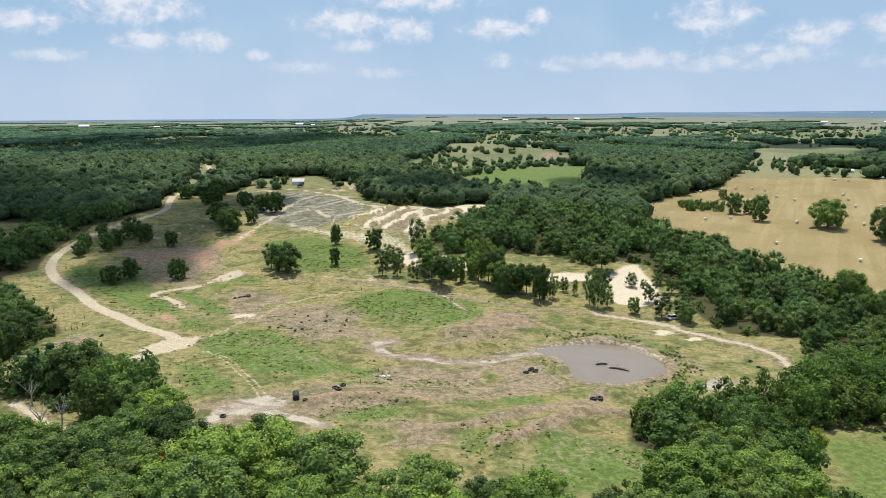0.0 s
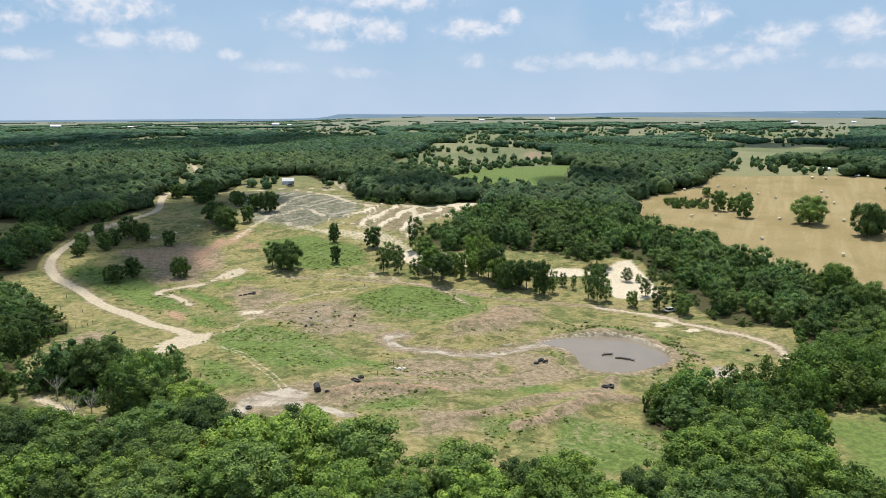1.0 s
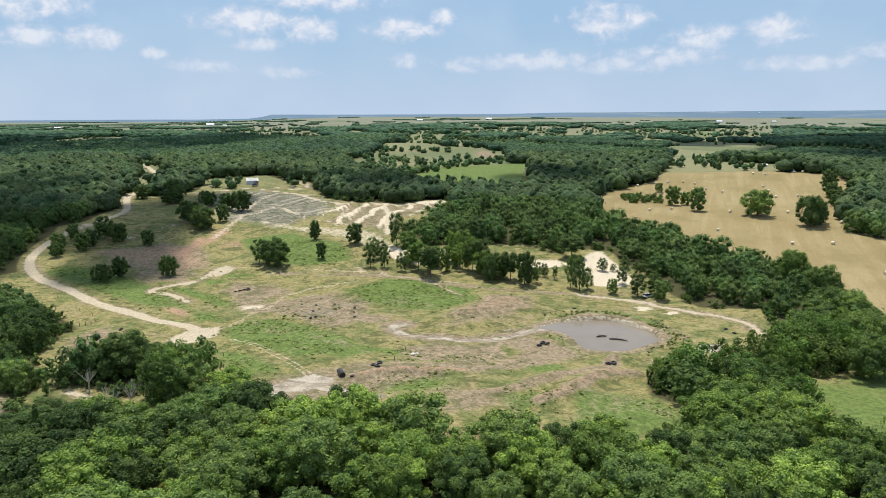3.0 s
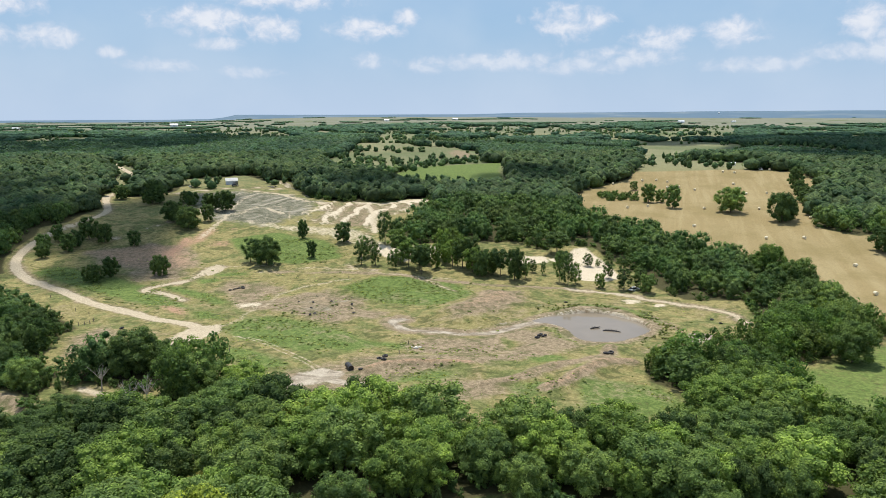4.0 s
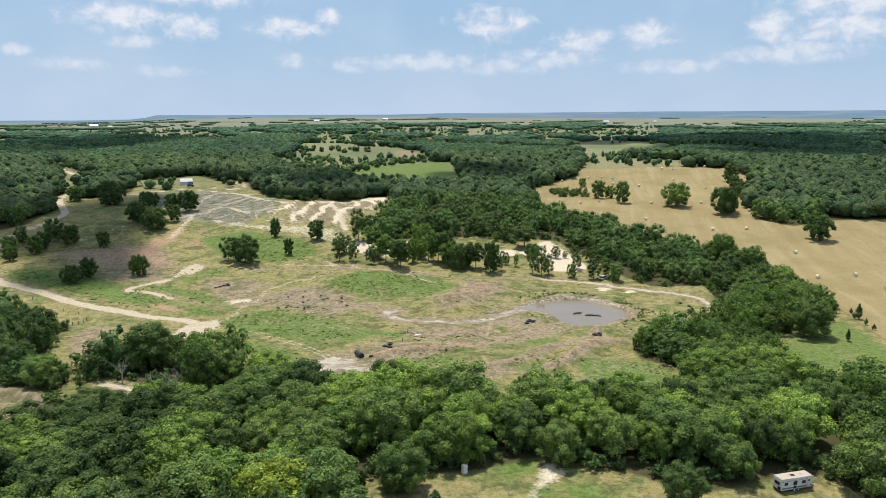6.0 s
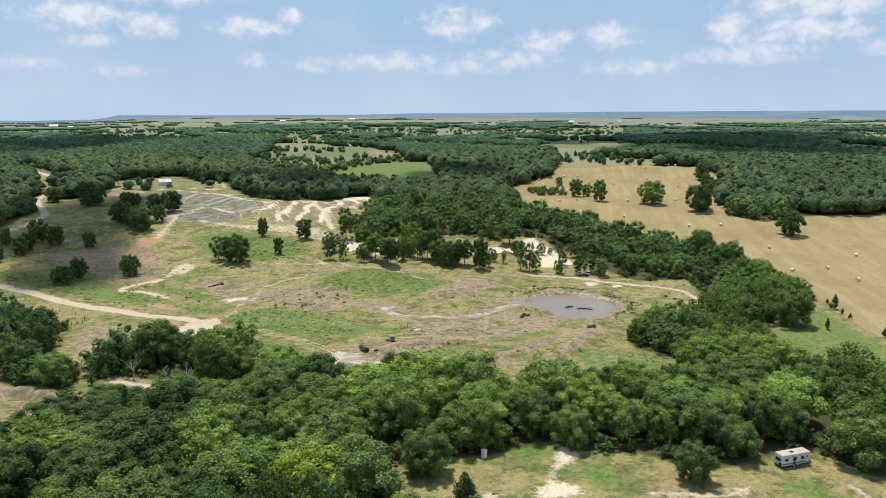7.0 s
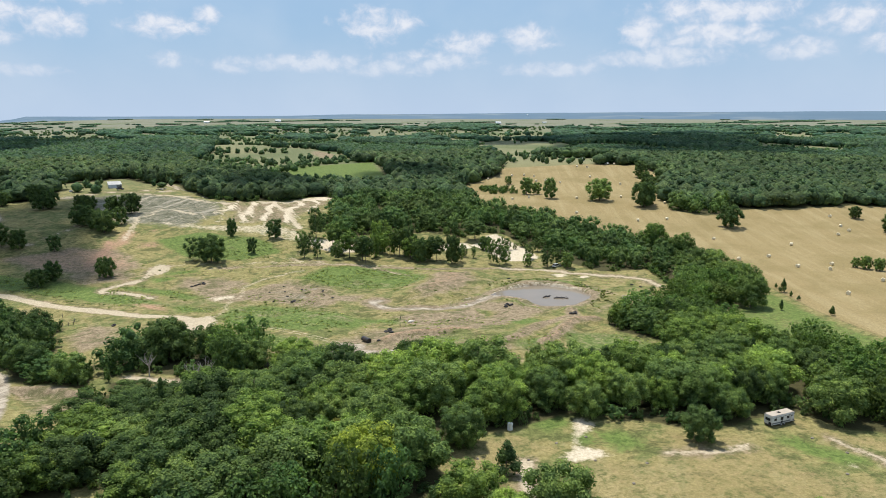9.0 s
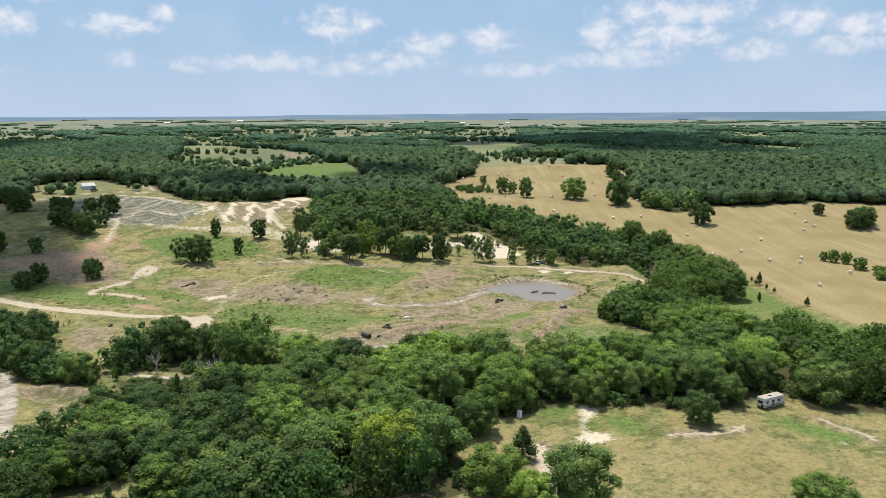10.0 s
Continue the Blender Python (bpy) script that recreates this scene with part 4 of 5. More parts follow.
TALL = [tree_model("oak_tree", "", 36, 3800, 0.036, clear=0.0, squat=2.5, heart=0.86, core=1.25) for _ in range(3)]
GROVE = [tree_model("oak_tree", "", 30, 2600, 0.044, clear=0.26, squat=2.2, heart=0.8, core=1.0) for _ in range(3)]
CEDARS = [tree_model("cedar_tree", "", 16, 1300, 0.06, "cedar", 0.03) for _ in range(2)]
MODELS = OAKS + LONE + GROVE + SPARSE + TALL + CEDARS
TINTS = dict(green=(0.96, 1, 1.1), dark=(0.54, 0.60, 0.72), bright=(1.2, 1.25, 1.1), yellow=(1.5, 1.35, 0.85), rust=(1.35, 0.92, 0.75), olive=(1.0, 1.06, 0.94))


def plant(model, x, y, spread, height, tint, label, group=""):
    """A tree of that spread and height at a place."""
    z = float(land(np.array([x]), np.array([y]))[0])
    ob = copy_thing(model, pose(x, y, z - 0.05, 0, 0, random.uniform(0, 360)))
    ob.scale = (spread / 2, spread / 2, height)
    r = random.uniform(0.85, 1.15)
    for child in ob.children:
        child.color = (*[min(3.0, v * r) for v in TINTS[tint]], 1)
    tagged(ob, label, "tree", group)
    return ob


def settle(spots, label, models, group, tints=("green",)):
    for x, y, spread, height in spots:
        if group in ("edge oaks", "slender oaks"):
            spread, height = spread * random.uniform(0.8, 1.25), height * random.uniform(0.8, 1.2)
            x, y = x + random.uniform(-1.5, 1.5), y + random.uniform(-2, 2)
        plant(random.choice(TALL if models is LONE and height > 1.12 * spread else models), x, y, spread, height, random.choice(tints), label, group)


# lone trees of the meadow: x, y, spread, height
settle([(-64, 289, 15, 13), (-49, 330, 6, 10), (-45, 298, 5, 8), (-30, 319, 9, 10.5), (-106, 284, 9, 9.5), (-130, 278, 9, 8), (-125, 284, 8, 9),
        (-127, 334, 7, 8.5), (-142, 342, 9, 10), (-150, 346, 10, 12)], "spreading oak standing alone in the dry meadow", LONE, "lone meadow trees", ("dark",))
settle([(-71, 295, 8, 12), (-24, 285, 7, 12), (-18, 285, 6, 10.5), (-11, 313, 10, 17), (-11, 279, 6, 9), (-19, 297, 7, 9)], "thin upright oak with an open crown", SPARSE, "open-crowned meadow trees", ("dark",))
settle([(-163, 344, 7, 9), (-154, 328, 8, 9), (-152, 335, 7, 9), (-164, 327, 8, 9), (-161, 316, 7, 7)], "small oak beside the sandy road", LONE, "roadside oaks", ("dark", "green"))
settle([(-116, 374, 14, 12), (-106, 357, 15, 12), (-98, 369, 8, 10), (-110, 364, 11, 11), (-101, 402, 11, 11), (-92, 397, 13, 12), (-113, 416, 10, 9), (-118, 428, 9, 8)],
       "dark oak in the clump below the bare hill", LONE, "oaks below the hill", ("dark",))
# savanna trees in front of the belt and round the sandy lot
settle([(1, 272, 9, 14), (-4, 280, 8, 12), (4, 284, 9, 11), (11, 283, 7, 11), (19, 273, 9, 13), (22, 268, 9, 12), (-8, 297, 9, 14), (8, 276, 7, 13), (14, 276, 7, 12), (-22, 296, 8, 13), (-6, 296, 8, 11), (0, 269, 10, 13), (11, 288, 7, 13), (15, 277, 7, 12), (21, 271, 9, 13), (21, 296, 10, 9)],
       "tall oak at the open edge of the wood", GROVE + TALL + SPARSE, "edge oaks", ("dark", "green", "olive"))
settle([(17, 297, 9, 12), (-6, 288, 7, 10)],
       "slender oak at the edge of the wood", SPARSE, "slender oaks", ("dark", "green"))
settle([(27.7, 266.3, 9.6, 11.4), (31.5, 261.8, 9.5, 12.4), (35.2, 253.6, 9.0, 14), (23.5, 262, 8.5, 11), (65.5, 290, 14.7, 10.6), (61.5, 271, 7.6, 7.2)], "dark full-crowned oak beside the pale sandy lot", LONE + GROVE, "lot oaks", ("dark",))
settle([(40.3, 255.6, 5.2, 9.9), (45.5, 262.5, 4.5, 6.4), (49, 259.3, 3.2, 6.3), (52.1, 248, 5.6, 13), (54.1, 243.4, 7, 14.5), (57.6, 244.3, 5.6, 9.7), (72.5, 269.8, 5.6, 6.4), (76.8, 269, 3.2, 3.9), (74, 251, 6.2, 7.8), (74, 235.5, 8, 9.8),
        (80.5, 235, 8, 9.2), (55.5, 303, 4.5, 5), (58.8, 300, 4, 6), (83.6, 273, 5.8, 5.8), (85.4, 262, 6.6, 7.4)], "slender open-crowned oak on the pale sandy lot", SPARSE, "slender lot oaks", ("dark", "green"))
settle([(65.5, 238.4, 4.6, 6.6), (80, 228.5, 7, 8)], "young oak in front of the sandy lot", LONE, "young oaks")
# hay field
settle([(174, 446, 6, 7), (164, 403, 10, 13), (172, 403, 8, 9), (168, 379, 11, 15), (193, 358, 19, 16)], "rounded oak standing in the mown hay field", LONE, "hay field trees", ("green",))
settle([(205, 328, 17, 17), (211, 332, 13, 12), (281, 424, 12, 14), (268, 402, 11, 10), (260, 385, 12, 9), (283, 402, 12, 10), (296, 414, 12, 10), (252, 374, 10, 8), (274, 392, 10, 8), (215, 266, 15, 14), (301, 253, 8, 8), (290, 222, 16, 12), (298, 222, 16, 13), (306, 226, 14, 11)], "large oak at the hay field's wooded side", LONE, "hay field oaks", ("dark",))
settle([(196, 175, 4, 5), (197, 171, 6, 6.5), (199, 166, 6, 6), (192, 155, 7, 6), (189, 144, 8, 4.5), (182, 139, 7, 4)], "low shrubby tree on the hay field's green strip", LONE, "strip shrubs")
settle([(129, 156, 4.2, 5.5), (132, 162, 2, 2.2), (126, 150, 2, 2.4), (124, 145, 2, 2.2), (107, 138, 2.6, 4), (117, 126, 3.2, 3.6)], "small dark cedar at the field's edge", CEDARS, "field-edge cedars", ("dark",))
# the dark clump in the bend of the road
for k in range(22):
    x, y = random.uniform(-168, -124), random.uniform(400, 465)
    if inside([(-157, 407), (-141, 399), (-126, 415), (-125, 432), (-138, 458), (-160, 462), (-166, 450)], np.array([x]), np.array([y]), 1)[0] > 0.5:
        plant(random.choice(LONE), x, y, random.uniform(10, 14), random.uniform(9, 12), "dark", "dark oak in the dense clump by the road bend", "road bend oaks")
# the field beside the camper
settle([(6.3, 71.6, 8.8, 8.2)], "dense rounded cedar bush in the dry field", LONE, "", ("dark",))
settle([(-49, 67, 13, 9), (-38, 57, 14, 11), (-40, 90, 11, 9), (-27, 97.5, 11, 10), (-2, 36, 12, 6), (-46, 60, 9, 7)], "oak at the near end of the camper's field", OAKS, "field oaks", ("green", "bright", "olive"))
settle([(-37.5, 76, 8, 7)], "dark conical cedar beside the pale trail", CEDARS, "", ("dark",))

# taller crowns along the hay field side of the belt: x, y, spread, height, tint
for x, y, spread, tall, tint in ((139, 241, 14, 15, "olive"), (139, 222, 14, 13, "green"), (125, 188, 13, 12, "green"), (110, 161, 14, 13, "green"), (100, 145, 14, 12, "green"), (124, 193, 12, 12, "dark")):
    plant(random.choice(OAKS), x, y, spread, tall, tint, "tall full-crowned oak at the hay field side of the belt", "belt oaks")

# the nearest woods, tree by tree
made = []
for gy0 in np.arange(46, 260, 7.6):
    for gx0 in np.arange(-150, 130, 8.0):
        x, y = gx0 + random.uniform(-2.4, 2.4), gy0 + random.uniform(-2.4, 2.4)
        if y > 185 and x > -100 or y > 178 and x > 60:
            continue
        if x < -150 + (y - 66) * 0.0 or x * 0.55 + 175 < y - 30 and y > 215:
            continue
        if woodland(np.array([x]), np.array([y]))[0] > 0.8:
            made.append((x, y))
HEROES = [(-127, 206, 14, 10, "dark"), (-90, 172, 17, 12.5, "dark"), (-80, 167, 12, 10, "dark"), (-72, 154, 13, 10, "green"), (-57, 136, 11, 10.5, "bright"), (-49, 123, 10, 8.5, "rust"),
          (-43, 134, 5, 7, "green"), (-34, 131, 12, 10, "dark"), (-20, 117, 18, 13, "green"), (-22, 129, 9, 8, "bright"), (-4, 120, 6, 7.5, "green"), (0, 121, 4, 6, "dark"),
          (-1, 102, 13, 11.5, "bright"), (18, 113, 3.6, 7, "dark"), (27, 104, 9, 9, "dark"), (14, 91, 15, 11, "green"), (20.5, 77, 9.5, 8, "green"), (42, 67, 15, 11, "green")]
HEROES += [(29, 82, 10, 10, "dark"), (35, 80, 9, 9, "green"), (45.5, 147, 9.5, 7.5, "olive"), (50, 141, 9, 7.5, "olive"), (60, 137, 12, 10, "dark"), (51, 107, 13, 10, "green"),
           (57, 94, 12, 10, "green"), (56, 83, 12, 10, "dark"), (-115, 164, 10, 8, "green"), (-124, 175, 12, 9, "dark"), (-63, 139, 10, 9, "green"), (-8, 92, 10, 8.5, "green"),
           (3, 92, 12, 9.5, "green"), (11, 88, 10, 8.5, "olive"), (-13, 100, 12, 9.5, "green"), (-64, 98, 7, 7, "rust"), (74, 135, 6, 6, "yellow")]
verge = [(px + 1.5, py - 5) for px, py in ROADS[2][0]]
made = [p for p in made if along(verge, np.array([p[0]]), np.array([p[1]]), 13, 0.5)[0] < 0.5 and inside(RV_FIELD, np.array([p[0]]), np.array([p[1]]), 6)[0] < 0.06 and min(math.hypot(p[0] - q[0], p[1] - q[1]) - 0.36 * q[2] for q in HEROES) > 0.5]
for x, y, size, tall, tint in HEROES:
    label = dict(yellow="yellow-leaved sapling among dark oaks", rust="rusty brown-leaved oak in the near wood", bright="bright green oak at the meadow edge", dark="dark green oak at the edge of the near wood",
                 olive="dull olive scrub oak near the pond").get(tint, "broad leafy oak at the edge of the near wood")
    plant(CEDARS[0] if size < 4 else OAKS[int(x + y) % 7], x, y, size, tall, tint, label, "near wood trees")
single = [(x, y) for x, y in made if 78 < y < 128 and -118 < x < 62 or 128 <= y < 150 and -112 < x < -40]
for x, y in single:
    kind = random.random()
    size = random.uniform(0.78, 1.25)
    tint = random.choices(list(TINTS), (6, 0.6, 9, 0.3, 0, 2) if x > -34 else (11, 6, 4, 0.3, 0.1, 3) if x > -84 else (2, 16, 0.2, 0, 0.1, 1))[0]
    if kind < 0.05:
        plant(CEDARS[0 if kind < 0.03 else 1], x, y, 5 * size, 9 * size, "dark", "dark conical cedar among the oaks of the near wood", "near wood cedars")
    else:
        label = dict(yellow="yellow-green sapling oak in the near wood", rust="rusty brown-leaved oak in the near wood").get(tint, "broad leafy oak in the near wood")
        plant(random.choice(OAKS), x, y, 13.2 * size, random.uniform(9.2, 11) * (0.35 + 0.65 * size) * (0.5 if x < -78 and 132 < y < 156 else 0.75 if x < -100 else 1.0), tint, label, "near wood trees")
for m in MODELS:
    for part_ in (*m.children, m):
        bpy.data.objects.remove(part_)


# ---- woods farther off, one object a zone ----
def carpet(name, label, x, y, spread, height, variants, mat, tints, sink=0.14, smooth=True):
    """Many trees as one object, each a turned and scaled crown."""
    z = land(x, y) - sink * height
    height = height * (1 + sink)
    pick = rng.integers(0, len(variants), len(x))
    V, T, C, base = [], [], [], 0
    for k, (v, f) in enumerate(variants):
        m = pick == k
        n = m.sum()
        if not n:
            continue
        a = rng.random(n) * 6.283
        ca, sa = np.cos(a)[:, None], np.sin(a)[:, None]
        r = (spread[m] / 2)[:, None]
        P = np.stack([x[m][:, None] + r * (v[:, 0] * ca - v[:, 1] * sa), y[m][:, None] + r * (v[:, 0] * sa + v[:, 1] * ca), z[m][:, None] + height[m][:, None] * v[:, 2]], -1)
        V.append(P.reshape(-1, 3))
        T.append((f[None] + base + (np.arange(n) * len(v))[:, None, None]).reshape(-1, 3))
        C.append(np.repeat(tints[m], len(v), 0))
        base += n * len(v)
    ob = mesh_object(name, np.concatenate(V), np.concatenate(T), mat, smooth)
    ob.data.attributes.new("tint", "FLOAT_COLOR", "POINT").data.foreach_set("color", np.concatenate(C).astype(np.float32).ravel())
    return tagged(ob, label, "woods", kind="stuff")


def scatter(r0, r1, step, grow, a0=-38.0, a1=67.0):
    """Jittered places on rings round the camera's path."""
    xs, ys, ss = [], [], []
    r = r0
    while r < r1:
        s = max(step, r * grow)
        a = np.arange(math.radians(a0), math.radians(a1), s / r)
        a = a + rng.uniform(-0.38, 0.38, len(a)) * s / r
        q = r + rng.uniform(-0.38, 0.38, len(a)) * s
        xs.append(CX + q * np.sin(a)), ys.append(CY + q * np.cos(a)), ss.append(np.full(len(a), s))
        r += s * 0.9
    return np.concatenate(xs), np.concatenate(ys), np.concatenate(ss)


def tree_tints(x, y):
    patch = fbm(x / 60, y / 60, 12)[:, None]
    t = np.array([[0.68, 0.75, 0.84]]) * (1 - patch) + np.array([[1.38, 1.28, 1.06]]) * patch
    t = t * rng.uniform(0.78, 1.24, (len(x), 1)) * rng.uniform([0.9, 1, 0.92], [1.1, 1, 1.08], (len(x), 3))
    return np.hstack([t, rng.random((len(x), 1))])


taken = np.array(made)
chosen = set(single)
LOD_A = [crown_mesh(rng, 40, 2000, 0.052, 1, heart=0.5) for _ in range(6)]
LOD_B = [crown_mesh(rng, 20, 520, 0.058, 1, heart=0.74, core=1.42, ragged=0.3) for _ in range(6)]
LOD_C = [crown_mesh(rng, 3, 30, 0.11, 1, heart=0.95, core=1.15) for _ in range(6)]
LOD_M = [crown_mesh(rng, 1, 14, 0.15, 1, heart=0.95) for _ in range(6)]
LOD_U = [crown_mesh(rng, 8, 110, 0.14, 1, heart=0.7) for _ in range(5)]
LOD_D = [crown_mesh(rng, 1, 7, 0.2, 1, heart=1.0) for _ in range(5)]
rest = np.array([p for p in made if p not in chosen])
carpet("near_wood", "leafy oaks joined into the wood round the meadow", rest[:, 0], rest[:, 1], rng.uniform(10, 15.5, len(rest)), rng.uniform(8.5, 12, len(rest)) + np.where(rest[:, 0] < -100, -2.0, np.where(rest[:, 0] < -50, 1.8, 0.0)), LOD_A, WOODS, tree_tints(rest[:, 0], rest[:, 1]) * np.where(rest[:, :1] < -95, [[1.3, 1.4, 1.3, 1]], [[1.72, 1.78, 1.42, 1]]), smooth=False)
# last triple tints each zone; farther ones are bluer to paint in haze
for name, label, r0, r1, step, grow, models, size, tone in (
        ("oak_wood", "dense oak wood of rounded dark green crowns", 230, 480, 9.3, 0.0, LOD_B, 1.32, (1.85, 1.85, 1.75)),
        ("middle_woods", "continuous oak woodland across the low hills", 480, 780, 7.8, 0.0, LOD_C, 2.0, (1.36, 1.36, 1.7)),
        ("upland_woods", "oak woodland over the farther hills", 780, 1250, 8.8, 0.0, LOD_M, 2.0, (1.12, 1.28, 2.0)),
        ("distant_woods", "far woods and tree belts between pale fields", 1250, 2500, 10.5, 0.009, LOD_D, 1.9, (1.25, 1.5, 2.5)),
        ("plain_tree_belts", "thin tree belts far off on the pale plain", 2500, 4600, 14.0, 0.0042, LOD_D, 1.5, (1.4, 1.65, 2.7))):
    x, y, s = scatter(r0, r1, step, grow)
    keep = woodland(x, y) > (0.85 if r0 < 500 else 0.6)
    if r0 < 300:
        for tx, ty in taken:
            keep &= (x - tx) ** 2 + (y - ty) ** 2 > 16
        keep &= ~((y < 70) & (x < 95))
    x, y, s = x[keep], y[keep], s[keep]
    wide_ = s * size * (0.7 + 0.6 * rng.random(len(x)) ** 1.3)
    even = 0.2 if r0 < 400 else 0.1
    wide_ = wide_ if r0 < 400 else s * size * rng.uniform(0.72, 1.36, len(x))
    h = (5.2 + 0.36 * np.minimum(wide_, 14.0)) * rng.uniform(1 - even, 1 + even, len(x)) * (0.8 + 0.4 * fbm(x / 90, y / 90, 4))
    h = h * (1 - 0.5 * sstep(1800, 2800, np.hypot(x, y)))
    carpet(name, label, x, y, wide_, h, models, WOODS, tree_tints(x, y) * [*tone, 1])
x, y = rng.uniform(-150, 180, 36000), rng.uniform(45, 440, 36000)
w = woodland(x, y)
keep = (w > 0.42) & ((w < 0.8) | (y < 112) & (w < 0.99)) & (rng.random(len(x)) < 0.33) & (inside(HAYFIELD, x, y, 6) < 0.4)
keep &= (np.hypot(x + 27.2, y - 91) > 3.5) & (along(verge, x, y, 11, 1) < 0.3)
keep |= (inside([(144, 436), (169, 430), (164, 410), (143, 410), (138, 420)], x, y, 2) > 0.5) & (rng.random(len(x)) < 0.5)
x, y = x[keep], y[keep]
carpet("undergrowth", "low shrubs and saplings along the edge of the woods", x, y, rng.uniform(2.0, 5.2, len(x)), rng.uniform(1.4, 4.4, len(x)), LOD_U, WOODS, tree_tints(x, y) * [1.7, 1.7, 1.5, 1])
# single trees and bushes scattered over the open hillsides
x, y, s = scatter(560, 2300, 15.0, 0.012)
keep = (woodland(x, y) < 0.4) & (fbm(x / 45, y / 45, 17) > 0.52 + 0.12 * inside(NORTH_FIELD, x, y, 5) + 0.07 * inside(HILLSIDE, x, y, 5)) & (inside(GREEN_FIELD, x, y, 4) + inside(HAYFIELD, x, y, 4) < 0.5)
x, y = x[keep], y[keep]
hedge_ = np.array(curve([(-18, 543), (1, 580), (13, 545), (25, 551), (41, 581), (55, 602), (73, 617), (86, 620)], 5) + curve([(-48, 524), (-33, 502), (-10, 489), (14, 486), (39, 492), (63, 483), (82, 476)], 5)) + rng.normal(size=(67, 2)) * [4, 7]
x, y = np.append(x, hedge_[:, 0]), np.append(y, hedge_[:, 1])
carpet("field_trees", "scattered single trees and bushes on open hillsides", x, y, rng.uniform(4, 10, len(x)), rng.uniform(3.5, 7.5, len(x)), LOD_C, WOODS, tree_tints(x, y) * [1.5, 1.55, 1.8, 1])


# ---- weeds and low scrub over the meadow ----
TUFTS = [crown_mesh(rng, 1, 9, 0.34, 1, heart=0.75) for _ in range(8)]
n = 60000
x, y = rng.uniform(-180, 110, n), rng.uniform(112, 330, n)
green_ = np.max([inside(p, x, y, 9) for p in LUSH], 0)
bare_ = np.max([inside(p, x, y, 9) for p in BROWN] + [along(line, x, y, w + 3, 3) for line, w in ROADS] + [inside(p, x, y, 4) for p in SAND], 0)
dens = 0.9 * sstep(0.2, 0.8, green_) * sstep(0.40, 0.52, fbm(x / 8, y / 8, 41)) + 0.07 * sstep(0.54, 0.64, fbm(x / 13, y / 13, 43)) * (1 - 0.6 * bare_)
keep = (rng.random(n) < dens) & (np.maximum(inside(MEADOW_NORTH, x, y, 2), inside(MEADOW_SOUTH, x, y, 2)) > 0.7) & (inside(POND, x, y, 3) < 0.1) & (along(ROADS[0][0], x, y, 6, 1) < 0.3)
x, y = x[keep], y[keep]
size = rng.uniform(0.4, 0.9, len(x)) + 1.2 * rng.random(len(x)) ** 6
tone = np.hstack([rng.uniform(0.95, 1.5, (len(x), 1)) * np.array([[1.0, 1.0, 1.0]]), rng.random((len(x), 1))])
carpet("weeds", "patches of low green weeds and scrub over the dry meadow", x, y, size, size * 0.2, TUFTS, WEED, tone, 0.1)
# a ring of scrub on the bank above the far shore of the pond
n = 2600
x, y = rng.uniform(28, 76, n), rng.uniform(166, 216, n)
ring_ = along(POND + POND[:1], x, y, 15, 2) * (along(POND + POND[:1], x, y, 4.5, 0.8) < 0.1) * (inside(POND, x, y, 1) < 0.1)
keep = rng.random(n) < ring_ * sstep(0.40, 0.55, fbm(x / 5, y / 5, 49)) * sstep(-12, 6, (x - 46) + 0.6 * (y - 190)) * 0.85
x, y = x[keep], y[keep]
size = rng.uniform(0.5, 1.3, len(x))
carpet("bank_scrub", "ragged olive-green weeds on the bank round the pond", x, y, size, size * 0.42, TUFTS, WEED, np.hstack([rng.uniform(0.55, 0.95, (len(x), 1)) * np.array([[1.0, 1.0, 0.9]]), rng.random((len(x), 1))]), 0.1)


# ---- things ----
def height(x, y):
    return float(land(np.array([float(x)]), np.array([float(y)]))[0])


def part(name, bm, mat, parent, label=""):
    """Links a bmesh as one mesh object under a thing or a part."""
    me = bpy.data.meshes.new(name)
    bm.to_mesh(me)
    bm.free()
    me.materials.append(mat)
    ob = new(name, me)
    ob.parent = parent
    if label:
        ob["label"] = label
    return ob


def box(x0, y0, z0, x1, y1, z1, bevel=0.0):
    bm = bmesh.new()
    bmesh.ops.create_cube(bm, size=1, matrix=Matrix.Translation(((x0 + x1) / 2, (y0 + y1) / 2, (z0 + z1) / 2)) @ Matrix.Diagonal((x1 - x0, y1 - y0, z1 - z0, 1)))
    if bevel:
        bmesh.ops.bevel(bm, geom=bm.edges[:], offset=bevel, segments=2, affect="EDGES")
    return bm


def lathe(profile, steps=20, axis="X"):
    """A closed ring of profile points (along, radius) turned round an axis."""
    bm = bmesh.new()
    rings = []
    for k in range(steps):
        a = 6.283185 * k / steps
        rings.append([bm.verts.new((p, r * math.cos(a), r * math.sin(a)) if axis == "X" else (r * math.cos(a), r * math.sin(a), p)) for p, r in profile])
    m = len(profile)
    for k in range(steps):
        for i in range(m):
            bm.faces.new((rings[k][i], rings[k][(i + 1) % m], rings[(k + 1) % steps][(i + 1) % m], rings[(k + 1) % steps][i]))
    bmesh.ops.recalc_face_normals(bm, faces=bm.faces[:])
    return bm


